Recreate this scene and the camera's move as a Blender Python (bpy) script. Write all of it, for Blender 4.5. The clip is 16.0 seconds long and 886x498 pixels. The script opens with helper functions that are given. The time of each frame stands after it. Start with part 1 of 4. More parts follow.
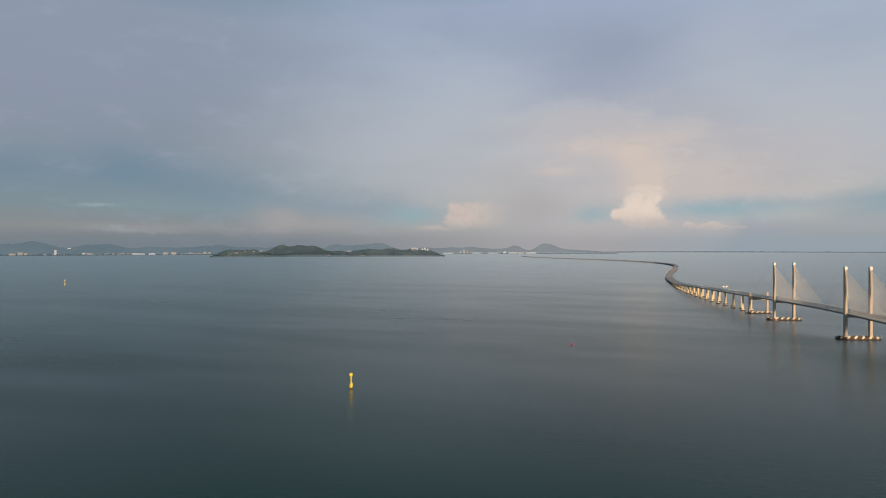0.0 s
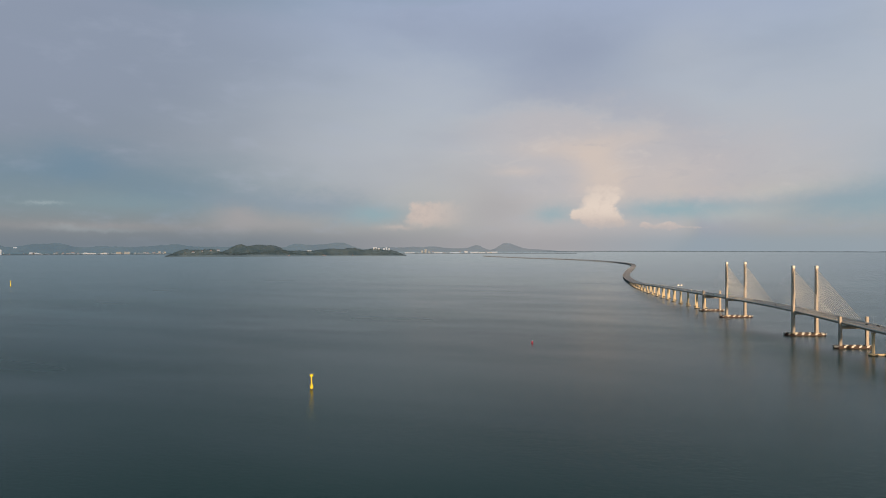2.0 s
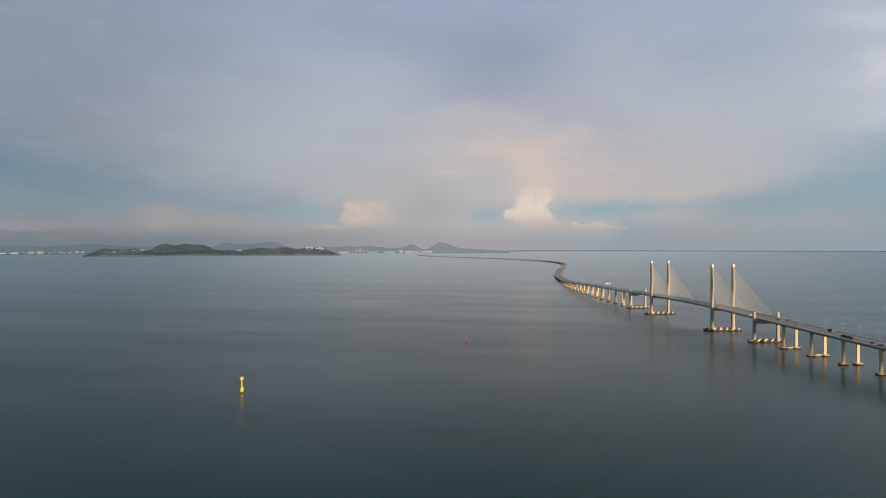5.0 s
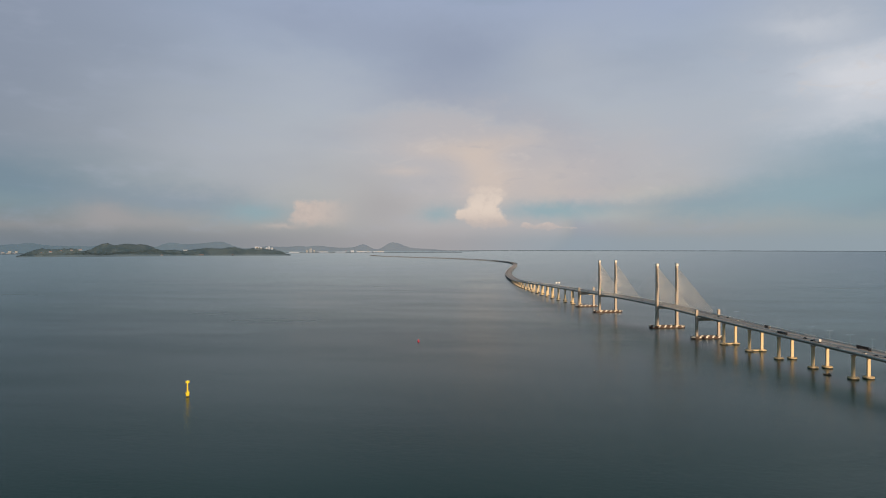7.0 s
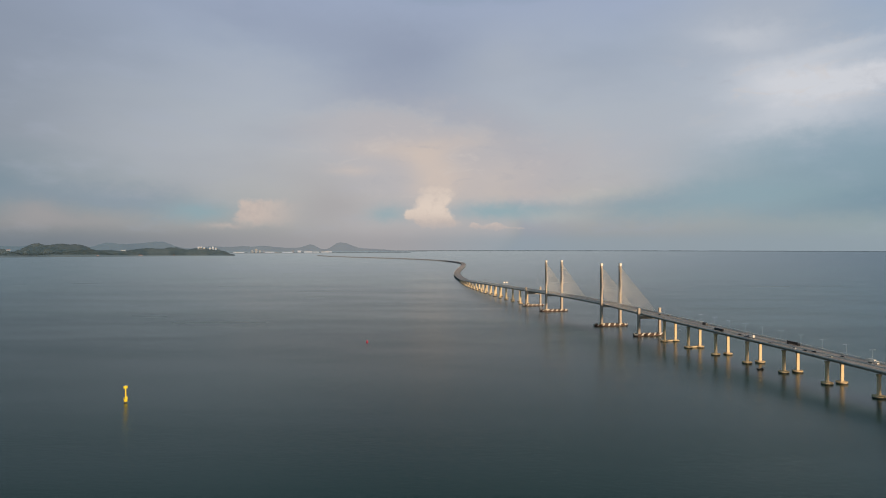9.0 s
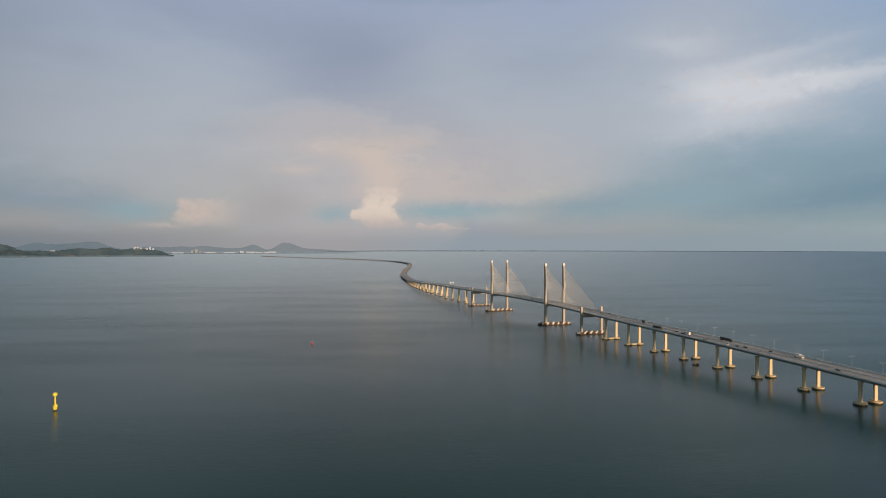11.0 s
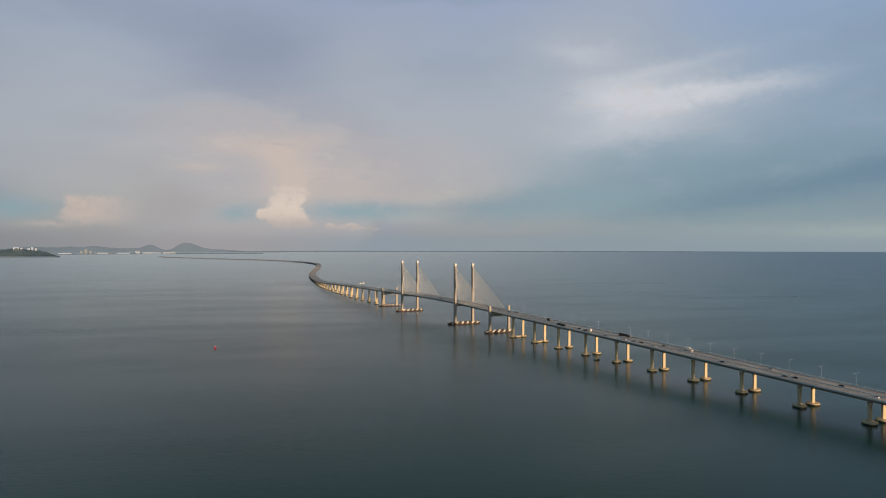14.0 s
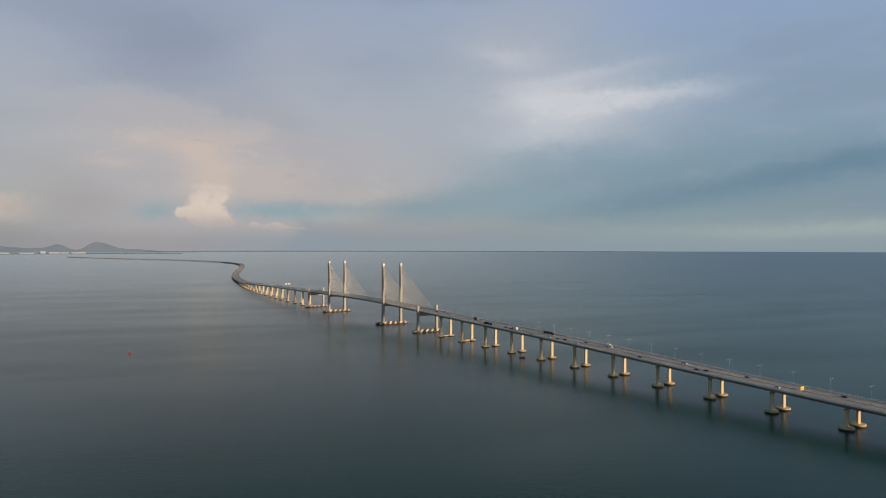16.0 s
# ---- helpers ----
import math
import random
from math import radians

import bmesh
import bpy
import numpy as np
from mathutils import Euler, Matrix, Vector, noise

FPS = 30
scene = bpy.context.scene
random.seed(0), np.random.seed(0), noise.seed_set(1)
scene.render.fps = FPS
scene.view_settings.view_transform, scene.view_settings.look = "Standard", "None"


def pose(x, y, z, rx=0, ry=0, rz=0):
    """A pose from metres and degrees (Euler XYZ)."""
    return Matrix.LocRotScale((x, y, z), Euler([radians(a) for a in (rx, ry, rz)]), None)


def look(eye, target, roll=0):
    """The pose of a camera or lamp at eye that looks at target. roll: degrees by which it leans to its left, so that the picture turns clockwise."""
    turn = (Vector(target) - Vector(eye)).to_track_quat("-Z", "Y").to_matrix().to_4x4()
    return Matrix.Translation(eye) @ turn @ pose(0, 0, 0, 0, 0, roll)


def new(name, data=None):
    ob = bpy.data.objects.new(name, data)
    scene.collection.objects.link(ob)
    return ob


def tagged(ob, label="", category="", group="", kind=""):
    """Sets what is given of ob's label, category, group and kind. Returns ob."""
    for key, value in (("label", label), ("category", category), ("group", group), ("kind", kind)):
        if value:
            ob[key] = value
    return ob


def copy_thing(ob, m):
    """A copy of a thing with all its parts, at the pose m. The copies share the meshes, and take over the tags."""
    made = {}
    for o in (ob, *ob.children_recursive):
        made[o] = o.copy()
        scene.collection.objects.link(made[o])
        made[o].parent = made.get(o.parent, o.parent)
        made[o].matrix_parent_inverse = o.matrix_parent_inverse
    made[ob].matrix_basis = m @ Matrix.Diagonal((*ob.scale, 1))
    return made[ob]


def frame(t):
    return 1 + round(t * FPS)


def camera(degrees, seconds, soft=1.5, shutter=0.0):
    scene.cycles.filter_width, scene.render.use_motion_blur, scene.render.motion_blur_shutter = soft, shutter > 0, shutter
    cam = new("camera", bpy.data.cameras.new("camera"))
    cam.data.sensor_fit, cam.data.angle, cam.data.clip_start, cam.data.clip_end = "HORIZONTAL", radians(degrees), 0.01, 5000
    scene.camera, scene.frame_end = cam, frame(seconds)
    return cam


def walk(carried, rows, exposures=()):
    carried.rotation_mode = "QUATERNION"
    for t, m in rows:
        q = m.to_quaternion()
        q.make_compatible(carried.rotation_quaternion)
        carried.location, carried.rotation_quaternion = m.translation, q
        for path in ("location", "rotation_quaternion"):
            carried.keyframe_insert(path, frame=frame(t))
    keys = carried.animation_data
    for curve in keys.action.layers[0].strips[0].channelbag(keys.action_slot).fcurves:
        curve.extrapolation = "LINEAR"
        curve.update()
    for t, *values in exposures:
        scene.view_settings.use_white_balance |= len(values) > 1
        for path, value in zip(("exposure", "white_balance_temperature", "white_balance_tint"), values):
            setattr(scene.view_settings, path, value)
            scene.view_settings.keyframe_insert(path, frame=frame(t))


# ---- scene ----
EYE = (-493.9, -950.8, 130.5)
# seconds, yaw, pitch, roll: the camera hangs still in the air and pans to its right
ROWS = [
    (0.0, 6.071, -0.080, 0.077),
    (0.5, 5.219, -0.091, 0.069),
    (1.0, 4.346, -0.102, 0.063),
    (1.5, 3.468, -0.113, 0.057),
    (2.0, 2.562, -0.125, 0.053),
    (2.5, 1.647, -0.136, 0.049),
    (3.0, 0.682, -0.146, 0.046),
    (3.5, -0.306, -0.156, 0.044),
    (4.0, -1.299, -0.165, 0.042),
    (4.5, -2.338, -0.173, 0.041),
    (5.0, -3.390, -0.179, 0.040),
    (5.5, -4.461, -0.185, 0.040),
    (6.0, -5.553, -0.189, 0.040),
    (6.5, -6.655, -0.192, 0.040),
    (7.0, -7.779, -0.194, 0.040),
    (7.5, -8.939, -0.194, 0.041),
    (8.0, -10.100, -0.193, 0.041),
    (8.5, -11.270, -0.191, 0.041),
    (9.0, -12.457, -0.188, 0.041),
    (9.5, -13.648, -0.184, 0.040),
    (10.0, -14.865, -0.179, 0.039),
    (10.5, -16.099, -0.173, 0.038),
    (11.0, -17.353, -0.167, 0.036),
    (11.5, -18.610, -0.161, 0.033),
    (12.0, -19.927, -0.155, 0.030),
    (12.5, -21.258, -0.149, 0.026),
    (13.0, -22.630, -0.144, 0.021),
    (13.5, -24.068, -0.139, 0.015),
    (14.0, -25.538, -0.136, 0.008),
    (14.5, -27.043, -0.135, -0.000),
    (15.0, -28.654, -0.135, -0.010),
    (15.5, -30.345, -0.138, -0.021),
    (16.0, -32.106, -0.144, -0.033),
]
cam = camera(70.54, 16.0, soft=1.0)
walk(cam, [(t, pose(*EYE, 90 + pitch, roll, yaw)) for t, yaw, pitch, roll in ROWS], ((0.0, 0.02), (4.0, 0.0), (9.0, -0.06), (12.0, -0.10), (16.0, -0.14)))

# ---- node helpers ----


class Nodes:
    """A small builder of node trees."""

    def __init__(self, tree):
        self.t = tree
        tree.nodes.clear()

    def add(self, kind, **props):
        n = self.t.nodes.new(kind)
        for k, v in props.items():
            if k == "operation":
                n.operation = v
            elif k == "data_type":
                n.data_type = v
            elif k == "blend_type":
                n.blend_type = v
            elif k == "sky_type":
                n.sky_type = v
        return n

    def put(self, sock, v):
        if isinstance(v, bpy.types.NodeSocket):
            self.t.links.new(v, sock)
        elif isinstance(v, tuple) and len(v) == 3 and sock.type == "RGBA":
            sock.default_value = (*v, 1)
        else:
            sock.default_value = v

    def m(self, op, a, b=0.0, c=0.0, clamp=False):
        n = self.add("ShaderNodeMath", operation=op)
        n.use_clamp = clamp
        self.put(n.inputs[0], a), self.put(n.inputs[1], b), self.put(n.inputs[2], c)
        return n.outputs[0]

    def total(self, items):
        out = items[0]
        for i in items[1:]:
            out = self.m("ADD", out, i)
        return out

    def mix(self, f, a, b, blend="MIX"):
        n = self.add("ShaderNodeMix", data_type="RGBA", blend_type=blend)
        self.put(n.inputs[0], f), self.put(n.inputs[6], a), self.put(n.inputs[7], b)
        return n.outputs[2]

    def xyz(self, x, y, z):
        n = self.add("ShaderNodeCombineXYZ")
        for s, v in zip(n.inputs, (x, y, z)):
            self.put(s, v)
        return n.outputs[0]

    def noise(self, vec, scale, detail=3.0, rough=0.5, distort=0.0):
        n = self.add("ShaderNodeTexNoise")
        self.put(n.inputs["Vector"], vec), self.put(n.inputs["Scale"], scale)
        n.inputs["Detail"].default_value, n.inputs["Roughness"].default_value = detail, rough
        n.inputs["Distortion"].default_value = distort
        return n.outputs[0]

    def span(self, v, a, b, c=0.0, d=1.0, smooth=True):
        n = self.add("ShaderNodeMapRange")
        n.interpolation_type = "SMOOTHSTEP" if smooth else "LINEAR"
        for s, x in zip(n.inputs, (v, a, b, c, d)):
            self.put(s, x)
        return n.outputs[0]

    def ramp(self, v, stops):
        n = self.add("ShaderNodeValToRGB")
        e = n.color_ramp.elements
        while len(e) < len(stops):
            e.new(0.5)
        for k, (p, col) in zip(e, stops):
            k.position, k.color = p, (*col, 1)
        self.put(n.inputs[0], v)
        return n.outputs[0]

    def scaled(self, vec, x, y, z):
        n = self.add("ShaderNodeVectorMath", operation="MULTIPLY")
        self.put(n.inputs[0], vec)
        n.inputs[1].default_value = (x, y, z)
        return n.outputs[0]


def srgb(r, g, b):
    """A linear colour from 0 to 255 display values."""
    return tuple((c / 12.92 if c <= 0.04045 else ((c + 0.055) / 1.055) ** 2.4) for c in (r / 255, g / 255, b / 255))


# ---- world, sun ----
SUN_EL, SUN_ROT = 12.0, 162.0  # degrees over the horizon; clockwise from +y


def make_world():
    w = bpy.data.worlds.new("evening_sky")
    w.use_nodes = True
    scene.world = w
    n = Nodes(w.node_tree)
    co = n.add("ShaderNodeTexCoord").outputs["Generated"]
    sep = n.add("ShaderNodeSeparateXYZ")
    n.put(sep.inputs[0], co)
    x, y, z = sep.outputs
    az0 = n.m("MULTIPLY", n.m("ARCTAN2", x, y), 57.2958)
    el0 = n.m("MULTIPLY", n.m("ARCSINE", z), 57.2958)
    # cloud structure: noise over azimuth and height, drawn out sideways
    soft = n.noise(n.xyz(n.m("MULTIPLY", az0, 0.055), n.m("MULTIPLY", el0, 0.16), 3.1), 1.0, 4.0, 0.5)
    fine = n.noise(n.xyz(n.m("MULTIPLY", az0, 0.22), n.m("MULTIPLY", el0, 0.55), 7.7), 1.0, 5.0, 0.55)
    puff = n.noise(n.xyz(n.m("MULTIPLY", az0, 1.25), n.m("MULTIPLY", el0, 1.5), 1.3), 1.0, 5.0, 0.6)
    ws, wf, wp = (n.m("SUBTRACT", v, 0.5) for v in (soft, fine, puff))

    def warp(big, small, tiny):
        a = n.total([az0, n.m("MULTIPLY", ws, 14 * big), n.m("MULTIPLY", wf, 7 * small), n.m("MULTIPLY", wp, 3 * tiny)])
        e = n.total([el0, n.m("MULTIPLY", wf, 4 * big), n.m("MULTIPLY", wp, -3 * small), n.m("MULTIPLY", wp, 2.2 * tiny)])
        return a, e

    def blob(c, a0, e0, sa, se, amp=1.0, slant=0.0):
        da = n.m("DIVIDE", n.m("SUBTRACT", c[0], a0), sa)
        de = n.m("SUBTRACT", c[1], e0)
        if slant:
            de = n.m("SUBTRACT", de, n.m("MULTIPLY", da, slant * sa))
        de = n.m("DIVIDE", de, se)
        q = n.m("ADD", n.m("MULTIPLY", da, da), n.m("MULTIPLY", de, de))
        return n.m("MULTIPLY", n.m("EXPONENT", n.m("MULTIPLY", q, -1.0)), amp)

    wide, mid, close = warp(0.5, 0.3, 0.0), warp(0.1, 0.3, 0.08), warp(0.0, 0.03, 0.32)
    sky = n.add("ShaderNodeTexSky", sky_type="NISHITA")
    sky.sun_disc, sky.sun_elevation, sky.sun_rotation = False, radians(SUN_EL), radians(SUN_ROT)
    clear = n.mix(1.0, sky.outputs[0], (0.09, 0.09, 0.09), "MULTIPLY")
    lift = n.m("ADD", el0, n.m("MULTIPLY", wf, 2.2))
    up = n.m("POWER", n.span(n.mix(n.span(el0, 1.0, 5.0), el0, lift), -1.0, 90.0, smooth=False), 0.5)

    def column(*stops):
        return n.ramp(up, [(((e + 1) / 91) ** 0.5, srgb(*c)) for e, c in stops])

    # unseen upper sky, darkened and greened to tone what the near water mirrors
    high = ((24.5, (102, 138, 152)), (32, (60, 104, 110)), (60, (44, 84, 88)))
    left = column((-0.8, (117, 127, 135)), (0.3, (122, 131, 139)), (1.8, (130, 135, 142)), (3.5, (121, 137, 148)), (6, (117, 135, 150)), (9, (134, 143, 157)), (13, (139, 148, 164)), (19, (142, 152, 171)), *high)
    middle = column((-0.8, (150, 152, 156)), (0.6, (157, 158, 161)), (2, (168, 168, 170)), (4.5, (180, 179, 180)), (8, (183, 185, 190)), (12, (177, 184, 194)), (17, (168, 179, 197)), (21, (163, 175, 199)), *high)
    # its stops from 24 up are unseen too, darkened to dim the water there
    right = column((-0.8, (146, 163, 168)), (0.5, (146, 163, 171)), (1.8, (146, 164, 172)), (4, (133, 158, 171)), (6.8, (131, 157, 174)), (10.5, (145, 168, 189)), (17, (150, 173, 200)), (21.5, (152, 173, 207)), (24, (88, 116, 138)), (26.5, (36, 62, 74)), (60, (24, 46, 54)))
    across = n.m("ADD", az0, n.m("MULTIPLY", ws, 16.0))
    deck = n.mix(n.span(across, 23.0, 52.0), n.mix(n.span(across, -31.0, 0.0), left, middle), right)
    col = n.mix(0.93, clear, deck)
    # darker and lighter folds of the cloud sheet
    col = n.mix(n.span(soft, 0.5, 0.72, 0.0, 0.22), col, srgb(132, 143, 163))
    col = n.mix(n.span(fine, 0.5, 0.75, 0.0, 0.2), col, srgb(168, 176, 194))
    layers = (
        # colour, how far it covers, blobs
        (srgb(141, 151, 173), 0.75, wide, ((8.5, 17.0, 8, 3.4, 0.9), (-2, 19, 6, 2.4, 0.4), (-38, 13, 9, 4, 0.4))),
        (srgb(106, 136, 158), 0.8, wide, ((-32.5, 6.6, 3.4, 1.5, 0.6), (30, 3.9, 5.0, 1.5, 0.55, 0.12), (38, 4.6, 6.0, 1.6, 0.35, 0.1), (-26, 4.6, 5, 1.4, 0.4), (-18, 4.0, 5, 1.4, 0.4), (-11.5, 3.7, 4.0, 1.3, 0.45), (-42, 6.0, 6, 1.3, 0.3), (66, 6.6, 7, 1.2, 0.8, 0.1), (56, 4.9, 8, 1.1, 0.55, 0.12), (46, 3.2, 7, 0.9, 0.35, 0.05))),
        (srgb(178, 184, 194), 0.7, wide, ((44, 13, 11, 4.5, 0.5), (39, 18.5, 9, 4.0, 0.9), (28, 11, 9, 4, 0.6), (-12, 9, 9, 4.5, 0.5), (33, 7, 6, 2.5, 0.5), (19, 16.2, 4.5, 3.0, 0.6), (-4, 14.4, 6, 2.2, 0.45, -0.1))),
        (srgb(186, 182, 185), 0.8, wide, ((9, 10.2, 9, 2.7, 0.8), (22, 8, 9, 2.3, 0.55), (15, 7, 8, 2.0, 0.5))),
        (srgb(167, 164, 166), 0.75, mid, ((2.2, 3.6, 3.2, 1.9, 0.8), (-1, 6.5, 5, 1.6, 0.3))),
        (srgb(211, 195, 184), 0.8, mid, ((12.0, 6.0, 2.3, 2.2, 1.0), (18.0, 5.9, 4.6, 1.7, 0.5), (20.5, 4.6, 6.0, 0.7, 0.35), (10.8, 8.3, 2.3, 1.1, 0.6), (4.4, 6.9, 2.2, 0.45, 0.5), (7.5, 8.8, 3.5, 0.9, 0.55), (14, 9.5, 4, 0.7, 0.35), (28, 5.4, 5, 1.2, 0.2))),
        (srgb(141, 171, 180), 0.8, mid, ((17.2, 3.25, 3.8, 0.85, 0.95), (21.5, 3.3, 3.2, 0.7, 0.4), (30, 3.2, 5, 1.1, 0.4), (39, 4.2, 7, 1.6, 0.5), (7.4, 3.0, 1.7, 0.75, 0.8), (-8.8, 3.0, 2.6, 0.85, 0.8), (-30, 3.6, 6, 0.9, 0.2))),
        (srgb(188, 190, 184), 0.75, mid, ((22.5, 2.7, 3.0, 0.7, 0.5), (26.0, 4.6, 4.5, 0.5, 0.3, 0.1))),
        (srgb(140, 168, 180), 0.6, wide, ((42, 7.4, 8, 2.0, 0.7), (36, 4.5, 6, 1.4, 0.6))),
        (srgb(177, 191, 184), 0.85, mid, ((66, 1.3, 8, 0.8, 0.75, 0.05), (55, 1.1, 8, 0.7, 0.4))),
        (srgb(213, 215, 221), 0.9, wide, ((40.8, 12.9, 3.6, 1.7, 0.55), (46, 12.7, 4.2, 1.0, 0.65, 0.03), (52.5, 13.0, 4.5, 0.7, 0.5, 0.07), (43, 12.2, 8.0, 3.0, 0.45), (38.6, 16.8, 3.6, 1.1, 0.45, -0.12), (45, 15.0, 5.5, 0.6, 0.3, 0.12), (41, 10.0, 5.5, 1.2, 0.35, 0.05))),
        (srgb(149, 172, 209), 0.7, wide, ((50.5, 20, 4.5, 2.0, 0.5), (31, 21, 6, 2.6, 0.15))),
        (srgb(166, 179, 183), 0.8, mid, ((-35.4, 3.5, 1.3, 0.13, 0.6), (-33.5, 1.6, 1.6, 0.2, 0.5), (-31.0, 1.4, 2.5, 0.15, 0.35))),
        (srgb(164, 160, 161), 0.75, mid, ((-20.8, 2.8, 2.0, 0.9, 0.85), (-32, 1.7, 7, 0.4, 0.5), (-18.5, 2.0, 4, 0.6, 0.55))),
    )
    # the rounded top of the lit anvil, clearest on its sunward side
    rim = n.m("ADD", n.m("POWER", n.m("DIVIDE", n.m("SUBTRACT", wide[0], 5.0), 14.0), 2.0), n.m("POWER", n.m("DIVIDE", n.m("SUBTRACT", wide[1], 3.5), 9.0), 2.0))
    sunward = n.span(az0, -4.0, 7.0)
    col = n.mix(n.m("MULTIPLY", n.span(rim, 1.14, 0.8, 0.0, 0.5), sunward), col, srgb(190, 184, 186))
    col = n.mix(n.m("MULTIPLY", n.m("MULTIPLY", n.span(rim, 0.95, 1.2), sunward), n.span(rim, 2.3, 1.15, 0.0, 0.42)), col, srgb(150, 158, 178))
    for tint, cover, c, blobs in layers:
        f = n.total([blob(c, *b) for b in blobs])
        col = n.mix(n.m("MULTIPLY", n.m("MINIMUM", f, 1.0), cover), col, tint)
    # torn wisps in the lit plume
    wisp = n.noise(n.xyz(n.m("MULTIPLY", az0, 0.3), n.m("MULTIPLY", el0, 0.75), 12.4), 1.0, 6.0, 0.62, 0.6)
    plume = n.m("MINIMUM", n.total([blob(mid, *b) for b in ((10, 8, 9, 3.6), (22, 6, 9, 2.4, 0.7), (42, 13, 9, 3, 0.9))]), 1.0)
    col = n.mix(n.m("MULTIPLY", n.span(wisp, 0.52, 0.75), n.m("MULTIPLY", plume, 0.45)), col, srgb(209, 200, 195))
    col = n.mix(n.m("MULTIPLY", n.span(wisp, 0.46, 0.26), n.m("MULTIPLY", plume, 0.3)), col, srgb(164, 166, 176))
    cells = n.add("ShaderNodeTexVoronoi")
    n.put(cells.inputs["Vector"], n.xyz(n.m("ADD", az0, wp), n.m("ADD", n.m("MULTIPLY", el0, 1.15), n.m("MULTIPLY", wp, 0.6)), 0.0))
    cells.inputs["Scale"].default_value = 1.35
    lump = n.m("SUBTRACT", 0.42, cells.outputs["Distance"])
    # lit cumulus heads with firmer edges above, and feet lost in the haze
    wa = n.total([az0, n.m("MULTIPLY", wp, 1.6), n.m("MULTIPLY", lump, 0.9)])
    we = n.total([el0, n.m("MULTIPLY", wp, 1.0), n.m("MULTIPLY", lump, -0.3)])
    wall = n.m("MULTIPLY", n.m("MULTIPLY", n.span(wa, -6.1, -5.2), n.span(az0, 0.6, -4.6)), n.m("MULTIPLY", n.span(we, 4.5, 3.7), n.span(we, 1.5, 2.7)))
    wall = n.m("MAXIMUM", wall, n.m("MULTIPLY", blob(close, -6.6, 1.85, 1.7, 0.24), 0.6))
    col = n.mix(n.m("MULTIPLY", wall, 0.8), col, n.mix(n.span(puff, 0.42, 0.68, 0.0, 0.4), srgb(207, 190, 180), srgb(184, 172, 168)))
    for tint, shade, cover, a, b, foot, blobs in (
            (srgb(228, 211, 197), srgb(203, 186, 176), 0.9, 0.26, 0.86, 1.95, ((11.7, 3.2, 1.3, 1.0, 1.15), (9.3, 2.95, 0.45, 0.4, 1.05), (10.3, 3.1, 0.9, 0.8, 0.8), (12.5, 2.4, 1.2, 0.6, 0.8), (11.9, 2.1, 2.4, 0.4, 0.8), (11.7, 4.4, 1.6, 0.9, 0.95), (12.6, 4.9, 1.5, 0.7, 0.4), (11.9, 5.8, 2.2, 1.0, 0.35))),
            (srgb(226, 209, 198), srgb(196, 182, 176), 0.9, 0.3, 0.85, 1.45, ((15.35, 2.0, 0.75, 0.33, 0.95), (17.2, 1.95, 0.8, 0.36, 1.0), (16.4, 1.72, 1.8, 0.2, 0.8), (19.5, 1.72, 1.6, 0.14, 0.65)))):
        f = n.total([blob(close, *q) for q in blobs])
        f = n.total([f, n.m("MULTIPLY", wp, 0.3), n.m("MULTIPLY", lump, 0.55)])
        body = n.mix(n.span(n.m("ADD", n.m("ADD", el0, n.m("MULTIPLY", wp, 2.0)), n.m("MULTIPLY", wf, 1.0)), foot, foot + 1.5), shade, tint)
        body = n.mix(n.span(puff, 0.45, 0.7, 0.0, 0.35), body, shade)
        crown = n.m("MULTIPLY", n.span(n.m("ADD", el0, n.m("MULTIPLY", wp, 0.8)), foot - 0.9, foot + 1.1), n.span(n.m("ADD", el0, wp), 6.9, 3.4))
        col = n.mix(n.m("MULTIPLY", n.span(f, a, b, 0.0, cover), crown), col, body)
    # thick air along the horizon
    haze = n.mix(n.span(az0, 6.0, 20.0), n.mix(n.span(az0, -22.0, 3.0), srgb(116, 126, 136), srgb(160, 158, 161)), srgb(147, 161, 171))
    col = n.mix(n.span(n.m("ADD", el0, n.m("MULTIPLY", wf, 0.8)), 0.2, 2.1, 0.75, 0.0), col, haze)
    # below the horizon: the haze colour that shows through the far sea
    low = n.mix(n.span(az0, 10.0, 62.0), n.mix(n.span(az0, -26.0, 2.0), srgb(114, 130, 140), srgb(160, 167, 171)), srgb(96, 116, 132))
    col = n.mix(n.span(el0, -0.38, -0.3, 1.0, 0.0), col, low)
    bg = n.add("ShaderNodeBackground")
    n.put(bg.inputs[0], col)
    bg.inputs[1].default_value = 1.0
    out = n.add("ShaderNodeOutputWorld")
    n.t.links.new(bg.outputs[0], out.inputs[0])


make_world()
sun_data = bpy.data.lights.new("sun", "SUN")
sun_data.energy, sun_data.angle, sun_data.color = 5.0, radians(5.0), (1.0, 0.68, 0.40)
sun = new("sun", sun_data)
sun.matrix_world = look((0, 0, 0), (-math.sin(radians(SUN_ROT)) * math.cos(radians(SUN_EL)), -math.cos(radians(SUN_ROT)) * math.cos(radians(SUN_EL)), -math.sin(radians(SUN_EL))))


